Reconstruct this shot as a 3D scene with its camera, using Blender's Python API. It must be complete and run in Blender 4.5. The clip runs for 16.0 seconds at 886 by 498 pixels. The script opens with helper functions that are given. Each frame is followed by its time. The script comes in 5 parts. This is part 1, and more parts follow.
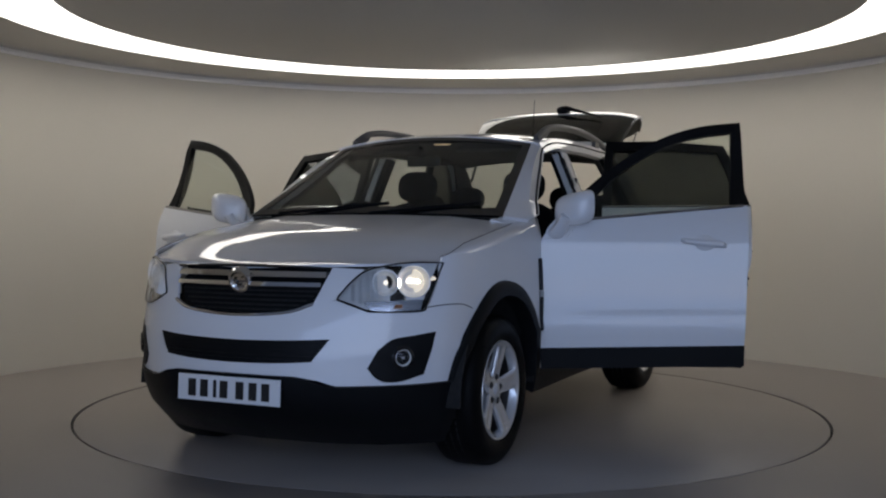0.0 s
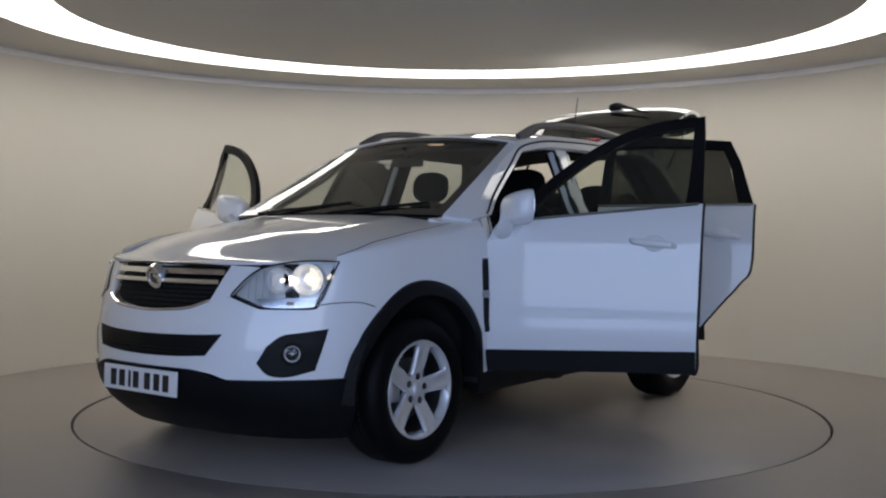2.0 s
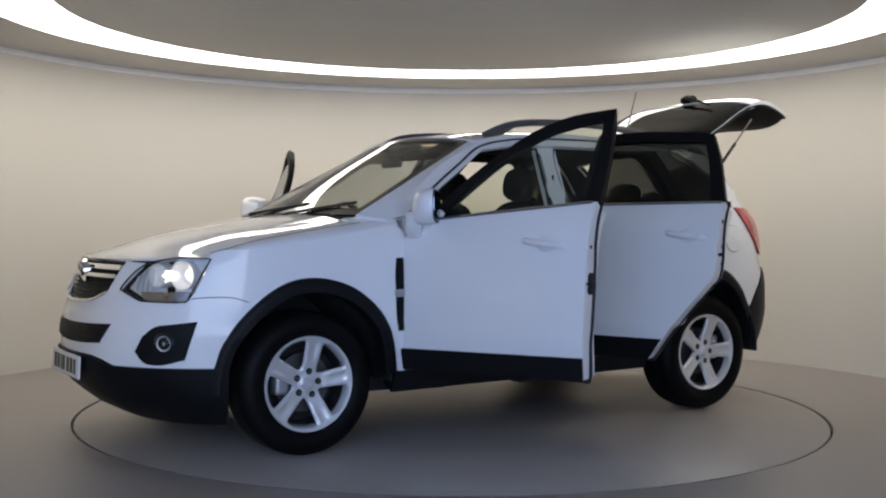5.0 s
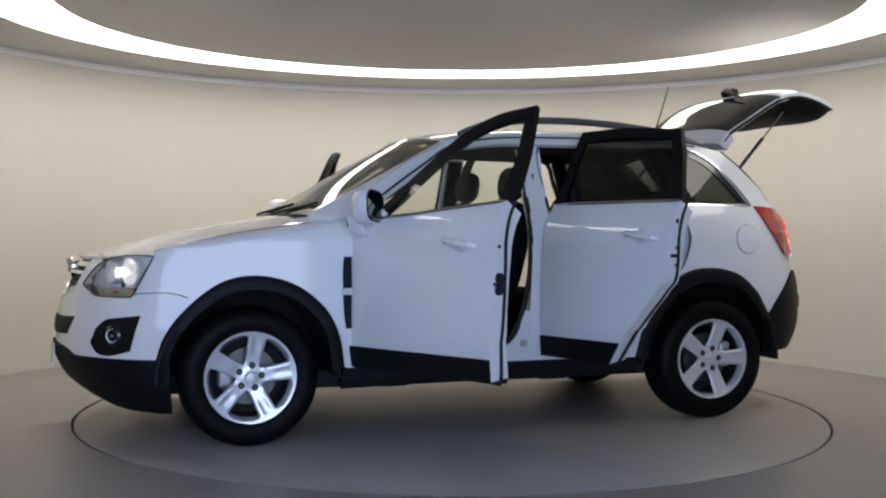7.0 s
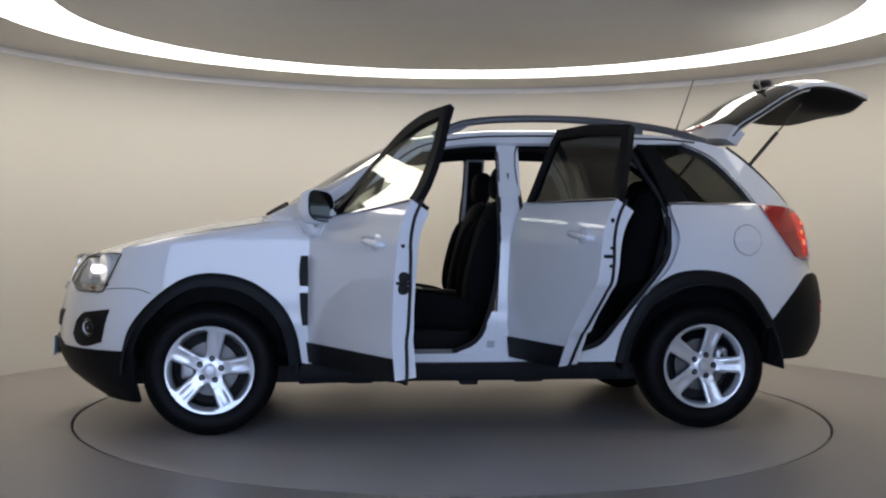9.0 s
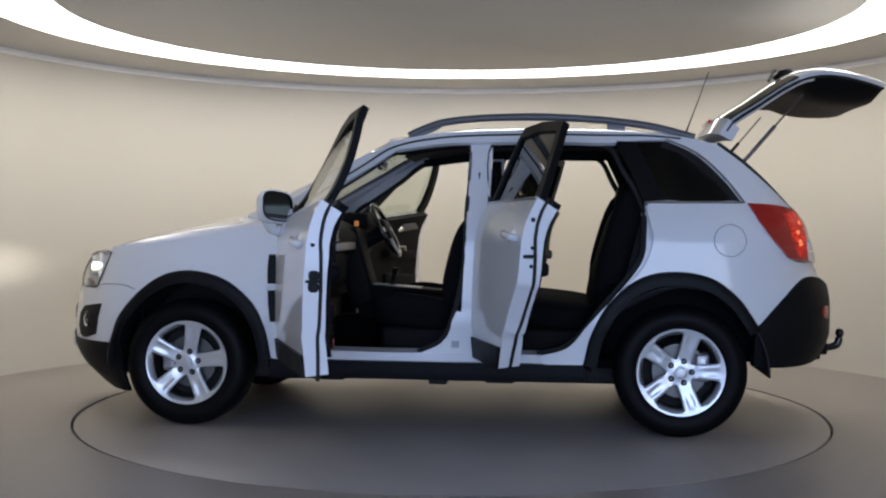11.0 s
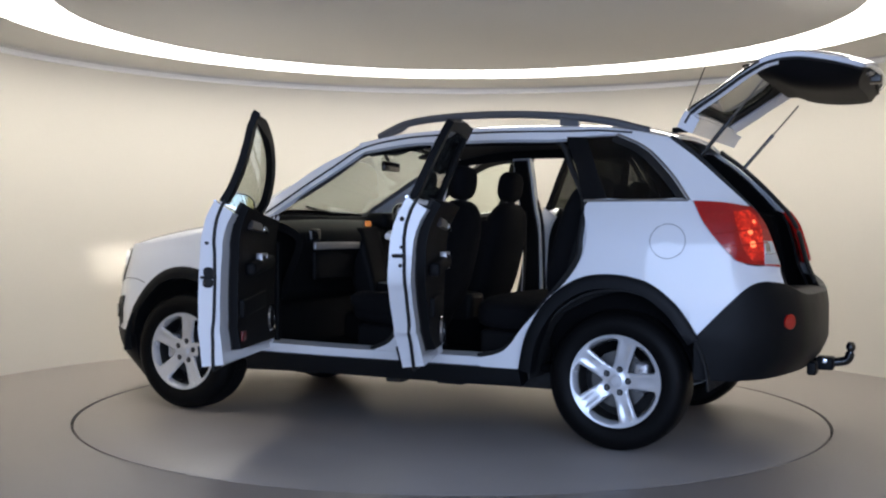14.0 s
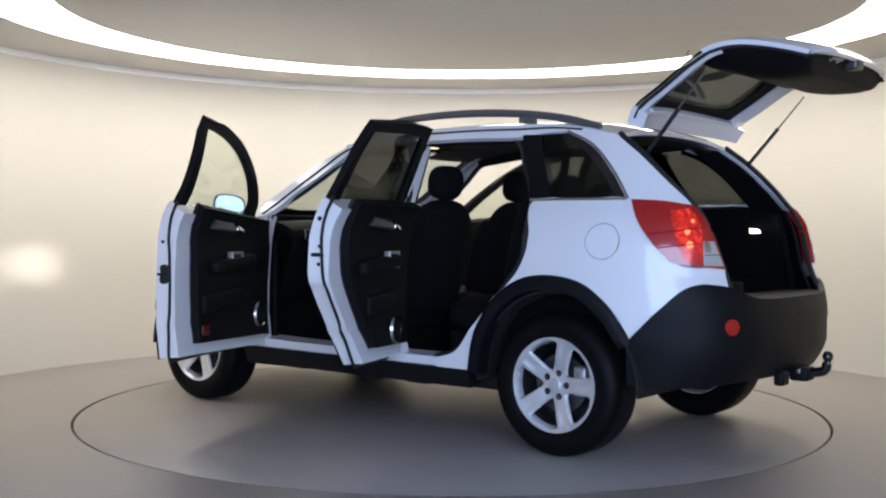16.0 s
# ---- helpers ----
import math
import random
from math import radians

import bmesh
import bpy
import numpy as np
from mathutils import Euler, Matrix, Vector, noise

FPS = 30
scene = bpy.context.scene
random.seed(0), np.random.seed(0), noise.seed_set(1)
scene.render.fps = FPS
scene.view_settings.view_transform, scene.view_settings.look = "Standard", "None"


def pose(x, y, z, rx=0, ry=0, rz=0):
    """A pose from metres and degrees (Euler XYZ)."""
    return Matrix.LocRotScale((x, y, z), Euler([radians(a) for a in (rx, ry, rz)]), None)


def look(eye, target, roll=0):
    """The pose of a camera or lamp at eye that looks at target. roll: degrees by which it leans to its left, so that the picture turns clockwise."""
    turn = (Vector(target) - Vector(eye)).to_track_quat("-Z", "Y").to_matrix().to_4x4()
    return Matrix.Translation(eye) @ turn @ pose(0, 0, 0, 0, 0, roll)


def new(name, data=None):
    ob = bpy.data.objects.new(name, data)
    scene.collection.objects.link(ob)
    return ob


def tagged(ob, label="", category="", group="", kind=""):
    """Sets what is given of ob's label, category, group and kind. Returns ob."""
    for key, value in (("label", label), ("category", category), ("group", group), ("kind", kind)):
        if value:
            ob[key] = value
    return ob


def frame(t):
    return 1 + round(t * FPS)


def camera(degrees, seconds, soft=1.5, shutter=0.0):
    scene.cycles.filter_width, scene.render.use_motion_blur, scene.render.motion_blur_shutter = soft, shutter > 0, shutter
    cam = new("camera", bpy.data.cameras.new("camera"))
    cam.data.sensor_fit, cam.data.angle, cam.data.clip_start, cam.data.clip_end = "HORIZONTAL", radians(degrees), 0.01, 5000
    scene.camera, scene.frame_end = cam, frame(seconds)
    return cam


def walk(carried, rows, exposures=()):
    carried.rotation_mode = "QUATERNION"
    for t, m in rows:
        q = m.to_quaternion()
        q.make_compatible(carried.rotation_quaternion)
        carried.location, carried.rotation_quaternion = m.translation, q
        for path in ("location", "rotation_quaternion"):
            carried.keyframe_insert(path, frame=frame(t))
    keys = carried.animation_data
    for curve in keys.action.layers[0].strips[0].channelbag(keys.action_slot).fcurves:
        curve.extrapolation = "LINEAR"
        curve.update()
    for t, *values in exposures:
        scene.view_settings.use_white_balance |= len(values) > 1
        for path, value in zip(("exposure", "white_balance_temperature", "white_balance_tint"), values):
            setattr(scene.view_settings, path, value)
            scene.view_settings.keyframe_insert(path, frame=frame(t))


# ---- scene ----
cam = camera(44.5, 16.0, soft=2.2)
EYE = (-0.078, -6.731, 1.125)
AIM = (-0.078, -5.731, 1.1035)
walk(cam, [(0.0, look(EYE, AIM, 0.36)), (16.0, look(EYE, AIM, 0.36))],
     exposures=[(0.0, -0.96), (1.5, -0.60), (3.5, -0.22), (7.0, -0.02), (9.0, -0.08), (12.5, 0.14), (16.0, 0.58)])

# world: a dim blue-grey daylight that only reaches in through the hall's gate
world = bpy.data.worlds.new("world")
scene.world = world
world.use_nodes = True
sky = world.node_tree.nodes.new("ShaderNodeTexSky")
sky.sky_type, sky.sun_disc, sky.sun_elevation, sky.sun_rotation = "NISHITA", False, radians(35), radians(150)
world.node_tree.links.new(sky.outputs[0], world.node_tree.nodes["Background"].inputs[0])
world.node_tree.nodes["Background"].inputs[1].default_value = 0.1

# daylight in the opening of the hall behind the camera
day = bpy.data.lights.new("daylight", "AREA")
day.shape, day.size, day.size_y, day.energy, day.color = "RECTANGLE", 7.8, 2.9, 312, (0.44, 0.60, 1.0)
day_ob = new("daylight", day)
day_ob.matrix_world = look((0, -9.35, 1.5), (0, 0, 1.5))

RING_GLOW = 6.0      # the light ring's brightness


# ---- materials ----
def material(name, color, rough=0.5, metal=0.0, coat=0.0, grain=0.0, scale=40.0, bump=0.0, stain=0.0, stain_scale=2.0, spec=0.5):
    m = bpy.data.materials.new(name)
    m.use_nodes = True
    nt = m.node_tree
    b = nt.nodes["Principled BSDF"]
    b.inputs["Roughness"].default_value, b.inputs["Metallic"].default_value = rough, metal
    b.inputs["Coat Weight"].default_value, b.inputs["Coat Roughness"].default_value = coat, 0.04
    b.inputs["Specular IOR Level"].default_value = spec
    b.inputs["Base Color"].default_value = (*color, 1)
    co = nt.nodes.new("ShaderNodeTexCoord")
    n1, n2 = nt.nodes.new("ShaderNodeTexNoise"), nt.nodes.new("ShaderNodeTexNoise")
    n1.inputs["Scale"].default_value, n2.inputs["Scale"].default_value = scale, stain_scale
    n1.inputs["Detail"].default_value, n2.inputs["Detail"].default_value = 4, 5
    for n in (n1, n2):
        nt.links.new(co.outputs["Object"], n.inputs["Vector"])
    if grain or stain:
        add = nt.nodes.new("ShaderNodeMath")
        add.operation = "MULTIPLY_ADD"
        add.inputs[1].default_value = 2 * grain
        nt.links.new(n1.outputs["Fac"], add.inputs[0])
        two = nt.nodes.new("ShaderNodeMath")
        two.operation = "MULTIPLY_ADD"
        two.inputs[1].default_value, two.inputs[2].default_value = 2 * stain, 1 - grain - stain
        nt.links.new(n2.outputs["Fac"], two.inputs[0])
        nt.links.new(two.outputs[0], add.inputs[2])
        mul = nt.nodes.new("ShaderNodeVectorMath")
        mul.operation = "SCALE"
        mul.inputs[0].default_value = color
        nt.links.new(add.outputs[0], mul.inputs["Scale"])
        nt.links.new(mul.outputs[0], b.inputs["Base Color"])
        rr = nt.nodes.new("ShaderNodeMath")
        rr.operation = "MULTIPLY"
        rr.inputs[1].default_value = rough
        nt.links.new(add.outputs[0], rr.inputs[0])
        nt.links.new(rr.outputs[0], b.inputs["Roughness"])
    if bump:
        bp_ = nt.nodes.new("ShaderNodeBump")
        bp_.inputs["Strength"].default_value, bp_.inputs["Distance"].default_value = bump, 0.004
        nt.links.new(n1.outputs["Fac"], bp_.inputs["Height"])
        nt.links.new(bp_.outputs[0], b.inputs["Normal"])
    return m


def glow(name, color, strength):
    m = bpy.data.materials.new(name)
    m.use_nodes = True
    b = m.node_tree.nodes["Principled BSDF"]
    b.inputs["Base Color"].default_value = (*color, 1)
    b.inputs["Emission Color"].default_value = (*color, 1)
    b.inputs["Emission Strength"].default_value = strength
    return m


def glass(name, tint, gloss=0.035, rough=0.0):
    """Thin clear or tinted pane: see-through, with a mirror gloss that grows at grazing angles."""
    m = bpy.data.materials.new(name)
    m.use_nodes = True
    nt = m.node_tree
    nt.nodes.clear()
    out, mix = nt.nodes.new("ShaderNodeOutputMaterial"), nt.nodes.new("ShaderNodeMixShader")
    clear, shine, fres = nt.nodes.new("ShaderNodeBsdfTransparent"), nt.nodes.new("ShaderNodeBsdfGlossy"), nt.nodes.new("ShaderNodeLayerWeight")
    clear.inputs["Color"].default_value = (*tint, 1)
    shine.inputs["Roughness"].default_value = rough
    fres.inputs["Blend"].default_value = 0.5
    steep, base = nt.nodes.new("ShaderNodeMath"), nt.nodes.new("ShaderNodeMath")
    steep.operation, base.operation = "POWER", "MULTIPLY_ADD"
    steep.inputs[1].default_value, base.inputs[1].default_value, base.inputs[2].default_value = 4.5, 0.9, gloss
    nt.links.new(fres.outputs["Facing"], steep.inputs[0])
    nt.links.new(steep.outputs[0], base.inputs[0])
    nt.links.new(base.outputs[0], mix.inputs[0])
    nt.links.new(clear.outputs[0], mix.inputs[1])
    nt.links.new(shine.outputs[0], mix.inputs[2])
    nt.links.new(mix.outputs[0], out.inputs[0])
    return m


WHITE = material("white_car_paint", (0.80, 0.81, 0.83), 0.45, coat=1.0, grain=0.01, scale=300, stain=0.015, stain_scale=3, spec=0.2)
PLASTIC = material("black_textured_plastic", (0.005, 0.0055, 0.0065), 0.5, grain=0.2, scale=220, bump=0.15, stain=0.12, stain_scale=6, spec=0.16)
GLOSSBLACK = material("gloss_black_trim", (0.01, 0.01, 0.011), 0.15, coat=0.5, grain=0.1, scale=80)
RUBBER = material("tyre_rubber", (0.004, 0.004, 0.0043), 0.45, grain=0.25, scale=120, bump=0.2, stain=0.2, stain_scale=5, spec=0.08)
FRAMEBLACK = material("matt_black_frame", (0.005, 0.005, 0.0055), 0.6, grain=0.15, scale=150, spec=0.14)
SEALRUBBER = material("door_seal_rubber", (0.01, 0.01, 0.01), 0.7, grain=0.1, scale=90)
ALLOY = material("silver_alloy", (0.70, 0.71, 0.73), 0.27, metal=0.5, coat=0.4, grain=0.015, scale=120, stain=0.03, stain_scale=8)
STEEL = material("brake_steel", (0.12, 0.118, 0.115), 0.4, metal=0.9, grain=0.15, scale=60, stain=0.15)
CHROME = material("chrome", (0.85, 0.85, 0.86), 0.07, metal=1.0, grain=0.02, scale=50)
DIMCHROME = material("satin_chrome", (0.55, 0.55, 0.56), 0.22, metal=1.0, grain=0.04, scale=50)
RAILGREY = material("grey_roof_rail", (0.11, 0.11, 0.115), 0.38, metal=0.3, grain=0.06, scale=90)
FABRIC = material("black_seat_fabric", (0.006, 0.006, 0.007), 0.9, spec=0.1, grain=0.3, scale=400, bump=0.25, stain=0.15, stain_scale=7)
TRIM = material("dark_interior_plastic", (0.005, 0.005, 0.0055), 0.65, grain=0.15, scale=250, bump=0.1, stain=0.1, spec=0.15)
CARPET = material("black_carpet", (0.003, 0.003, 0.0035), 0.95, spec=0.1, grain=0.3, scale=300, bump=0.3)
LINER = material("dark_headliner", (0.03, 0.029, 0.027), 0.9, grain=0.1, scale=200)
LAMPSILVER = material("lamp_housing_silver", (0.92, 0.91, 0.88), 0.25, metal=0.12, grain=0.1, scale=70)
GREYTRIM = material("satin_grey_trim", (0.07, 0.07, 0.075), 0.35, metal=0.3, grain=0.08)
GREYLABEL = material("grey_label", (0.42, 0.44, 0.47), 0.5, grain=0.25, scale=160)
SILVERTRIM = material("silver_dash_trim", (0.40, 0.40, 0.41), 0.35, metal=0.6, grain=0.05)
UNDER = material("black_underbody", (0.008, 0.008, 0.008), 0.8, grain=0.3, scale=40)
REDLENS = material("red_lamp_lens", (0.42, 0.011, 0.009), 0.12, coat=1.0, grain=0.15, scale=60, stain=0.25, stain_scale=13)
REDGLOW = glow("lit_red_lamp", (1.0, 0.05, 0.02), 0.28)


def facet_glow(m, low, high, cell):
    """The lit reflector behind a lens: small facets that glow unequally."""
    nt = m.node_tree
    b = nt.nodes["Principled BSDF"]
    geo, cells, patch, mul, ramp = (nt.nodes.new("ShaderNode" + k) for k in ("TexCoord", "TexVoronoi", "TexNoise", "Math", "MapRange"))
    cells.inputs["Scale"].default_value = cell
    patch.inputs["Scale"].default_value = 9.0
    mul.operation = "MULTIPLY"
    nt.links.new(geo.outputs["Object"], cells.inputs["Vector"])
    nt.links.new(geo.outputs["Object"], patch.inputs["Vector"])
    nt.links.new(cells.outputs["Color"], mul.inputs[0])
    nt.links.new(patch.outputs["Fac"], mul.inputs[1])
    ramp.inputs["From Min"].default_value, ramp.inputs["From Max"].default_value = 0.18, 0.48
    ramp.inputs["To Min"].default_value, ramp.inputs["To Max"].default_value = low, high
    nt.links.new(mul.outputs[0], ramp.inputs["Value"])
    nt.links.new(ramp.outputs[0], b.inputs["Emission Strength"])


facet_glow(REDGLOW, 0.10, 0.55, 70.0)
REDGLOW.node_tree.nodes["Principled BSDF"].inputs["Base Color"].default_value = (0.42, 0.010, 0.009, 1)
REDGLOW.node_tree.nodes["Principled BSDF"].inputs["Roughness"].default_value = 0.12
REDBULB = glow("lit_red_bulb", (1.0, 0.20, 0.07), 1.1)
AMBER = material("amber_lens", (0.35, 0.13, 0.04), 0.2, coat=0.8, grain=0.1)
CLEARLENS = material("clear_ribbed_lens", (0.62, 0.62, 0.64), 0.12, metal=0.4, coat=1.0, grain=0.12, scale=60)
HEADGLOW = glow("lit_headlamp_bulb", (1.0, 0.88, 0.72), 3.0)
BEAM = glow("headlamp_beam_source", (1.0, 0.93, 0.84), 9000.0)
# emission stands in for lamp light on the throat walls and reflector plate
BAFFLE = glow("lamp_light_glow", (1.0, 0.90, 0.76), 1.7)
BAFFLE.node_tree.nodes["Principled BSDF"].inputs["Base Color"].default_value = (0.01, 0.01, 0.01, 1)
CABINGLOW = glow("lit_cabin_lamp", (1.0, 0.72, 0.45), 1.2)
BOOTGLOW = glow("lit_boot_lamp", (1.0, 0.92, 0.85), 8.0)
SCREEN = glow("lit_dash_display", (1.0, 0.34, 0.08), 0.25)
WINDOW = glass("clear_window_glass", (0.91, 0.94, 0.90))
SCREENGLASS = glass("windscreen_glass", (0.82, 0.85, 0.83))
PRIVACY = glass("dark_privacy_glass", (0.27, 0.28, 0.27))
LENS = glass("clear_lamp_lens", (0.93, 0.94, 0.95))
MIRRORGLASS = material("mirror_glass", (0.42, 0.47, 0.52), 0.02, metal=1.0)
PLATEWHITE = material("white_plate", (0.78, 0.79, 0.80), 0.35, grain=0.02)
PLATEINK = material("black_plate_ink", (0.015, 0.015, 0.016), 0.4, grain=0.05)
REDCARD = material("red_door_lamp", (0.12, 0.005, 0.005), 0.3, grain=0.05)
WALL = material("cream_wall_paint", (0.66, 0.62, 0.54), 0.55, grain=0.015, scale=60, bump=0.03, stain=0.03, stain_scale=0.7)
CEILING = material("grey_ceiling_paint", (0.66, 0.64, 0.60), 0.7, grain=0.02, scale=60, stain=0.04, stain_scale=0.6)
FLOOR = material("grey_resin_floor", (0.280, 0.255, 0.236), 0.40, grain=0.07, scale=70, bump=0.05, stain=0.17, stain_scale=1.6)
GROOVE = material("dark_floor_gap", (0.03, 0.03, 0.03), 0.8, grain=0.1)
EDGE = material("white_trim_paint", (0.93, 0.92, 0.90), 0.5, grain=0.02)
LIGHTRING = glow("light_ring_diffuser", (1.0, 0.955, 0.89), RING_GLOW)
HALL = material("hall_wall_paint", (0.5, 0.5, 0.5), 0.8, grain=0.03, stain=0.05)


# ---- mesh helpers ----
def part(name, bm, mat, parent=None, label="", smooth=True):
    bmesh.ops.recalc_face_normals(bm, faces=bm.faces)
    me = bpy.data.meshes.new(name)
    bm.to_mesh(me)
    bm.free()
    if smooth:
        me.shade_smooth()
        me.set_sharp_from_angle(angle=radians(38))
    me.materials.append(mat)
    ob = new(name, me)
    ob.parent = parent
    return tagged(ob, label)


def slab(grid, thick, away=(0, 0, 0.8), closed=False):
    """A curved plate: the grid of points is its outer face, and it is thick metres deep towards the point away."""
    g = np.array(grid, float)
    n, m = g.shape[:2]
    nor = np.cross(np.gradient(g, axis=0), np.gradient(g, axis=1))
    nor /= np.linalg.norm(nor, axis=2)[..., None] + 1e-9
    if ((g - np.array(away)) * nor).sum() < 0:
        nor = -nor
    bm = bmesh.new()
    front = [[bm.verts.new(p) for p in row] for row in g]
    back = [[bm.verts.new(p) for p in row] for row in g - nor * thick]
    rows = range(n if closed else n - 1)
    for i in rows:
        k = (i + 1) % n
        for j in range(m - 1):
            bm.faces.new((front[i][j], front[k][j], front[k][j + 1], front[i][j + 1]))
            bm.faces.new((back[i][j], back[i][j + 1], back[k][j + 1], back[k][j]))
        for j in (0, m - 1):
            bm.faces.new((front[i][j], back[i][j], back[k][j], front[k][j]))
    if not closed:
        for i in (0, n - 1):
            for j in range(m - 1):
                bm.faces.new((front[i][j], front[i][j + 1], back[i][j + 1], back[i][j]))
    return bm


def spline(points, n):
    """A smooth curve through the points, n steps from each to the next."""
    p = np.array(points, float)
    if len(p) == 2:
        return np.array([p[0] + (p[1] - p[0]) * t for t in np.linspace(0, 1, n + 1)])
    q = np.vstack([2 * p[0] - p[1], p, 2 * p[-1] - p[-2]])
    out = []
    for i in range(1, len(q) - 2):
        a, b, c, d = q[i - 1], q[i], q[i + 1], q[i + 2]
        for t in np.linspace(0, 1, n, endpoint=False):
            out.append(0.5 * (2 * b + (c - a) * t + (2 * a - 5 * b + 4 * c - d) * t**2 + (3 * b - a - 3 * c + d) * t**3))
    return np.array(out + [p[-1]])


def ruled(one, two, on, n=6, m=6, sharp=False):
    """The grid between two curves of as many points, laid on a surface by on(a, b)."""
    if sharp:
        p, q = (np.vstack([spline(c[i:i + 2], n)[:-1] for i in range(len(c) - 1)] + [np.array(c[-1:], float)]) for c in (one, two))
    else:
        p, q = spline(one, n), spline(two, n)
    return [[on(*(a + (b - a) * t)) for t in np.linspace(0, 1, m)] for a, b in zip(p, q)]


def flip(grid):
    g = np.array(grid, float)
    g[..., 1] *= -1
    return g


def loft(curves):
    return np.array(curves, float).transpose(1, 0, 2)


def rbox(size, at=(0, 0, 0), bevel=0.02, turn=(0, 0, 0), seg=3, taper=1.0):
    bm = bmesh.new()
    bmesh.ops.create_cube(bm, size=1)
    for v in bm.verts:
        k = taper if v.co.z > 0 else 1.0
        v.co = Vector((v.co.x * size[0] * k, v.co.y * size[1] * k, v.co.z * size[2]))
    bmesh.ops.bevel(bm, geom=list(bm.edges), offset=min(bevel, min(size) * 0.45), segments=seg, profile=0.6, affect="EDGES")
    bm.transform(pose(*at, *turn))
    return bm


def pillow(size, at=(0, 0, 0), turn=(0, 0, 0), square=3.2, n=20):
    """A padded body: a ball squared off, size across."""
    bm = bmesh.new()
    bmesh.ops.create_uvsphere(bm, u_segments=n * 2, v_segments=n, radius=1)
    for v in bm.verts:
        k = sum(abs(c) ** square for c in v.co) ** (-1 / square)
        v.co = Vector([c * k * h / 2 for c, h in zip(v.co, size)])
    bm.transform(pose(*at, *turn))
    return bm


def lathe(profile, n=48, axis="y", at=(0, 0, 0), turn=(0, 0, 0), closed=False):
    """A turned body: profile of (radius, place along the axis)."""
    bm = bmesh.new()
    rows = []
    for k in range(n):
        a = 2 * math.pi * k / n
        c, s = math.cos(a), math.sin(a)
        rows.append([bm.verts.new((r * c, h, r * s) if axis == "y" else (r * c, r * s, h) if axis == "z" else (h, r * c, r * s)) for r, h in profile])
    count = len(profile)
    for k in range(n):
        p, q = rows[k], rows[(k + 1) % n]
        for j in range(count if closed else count - 1):
            i = (j + 1) % count
            bm.faces.new((p[j], q[j], q[i], p[i]))
    bmesh.ops.remove_doubles(bm, verts=bm.verts, dist=1e-6)
    bm.transform(pose(*at, *turn))
    return bm


def tube(path, radius, n=8, flat=1.0):
    """A bar swept along a path; flat squeezes it upwards."""
    p = np.array(path, float)
    tan = np.gradient(p, axis=0)
    bm = bmesh.new()
    rings = []
    rad = radius if np.ndim(radius) else [radius] * len(p)
    for c, t, r in zip(p, tan, rad):
        t = t / (np.linalg.norm(t) + 1e-9)
        ref = np.array((0, 0, 1.0)) if abs(t[2]) < 0.9 else np.array((1.0, 0, 0))
        u = np.cross(t, ref)
        u /= np.linalg.norm(u)
        v = np.cross(u, t)
        rings.append([bm.verts.new(c + r * (math.cos(a) * u + flat * math.sin(a) * v)) for a in np.linspace(0, 2 * math.pi, n, endpoint=False)])
    for a, b in zip(rings, rings[1:]):
        for k in range(n):
            bm.faces.new((a[k], a[(k + 1) % n], b[(k + 1) % n], b[k]))
    bm.faces.new(rings[0]), bm.faces.new(rings[-1])
    return bm


def merge(*bms):
    me = bpy.data.meshes.new("tmp")
    out = bmesh.new()
    for b in bms:
        b.to_mesh(me)
        out.from_mesh(me)
        b.free()
    bpy.data.meshes.remove(me)
    return out


# ---- the round studio ----
ROOM_R, WALL_TOP, GATE_HALF = 3.54, 2.40, 36
TABLE_X = -0.022
RING_IN, RING_OUT, RING_Z, RING_ARC = 2.40, 2.88, 2.42, (-22, 202)


def arc_band(r0, z0, r1, z1, a0, a1, n=96, thick=0.0, toward=(0, 0, 1.2)):
    rows = []
    for a in np.radians(np.linspace(a0, a1, n + 1)):
        rows.append([(r * math.cos(a), r * math.sin(a), z) for r, z in ((r0, z0), ((r0 + r1) / 2, (z0 + z1) / 2), (r1, z1))])
    return slab(rows, thick, toward)


def disc_ring(r0, r1, z0, z1, n=128, x=0.0):
    return lathe([(r0, z0), (r1, z0), (r1, z1), (r0, z1)], n, "z", (x, 0, 0), closed=True)


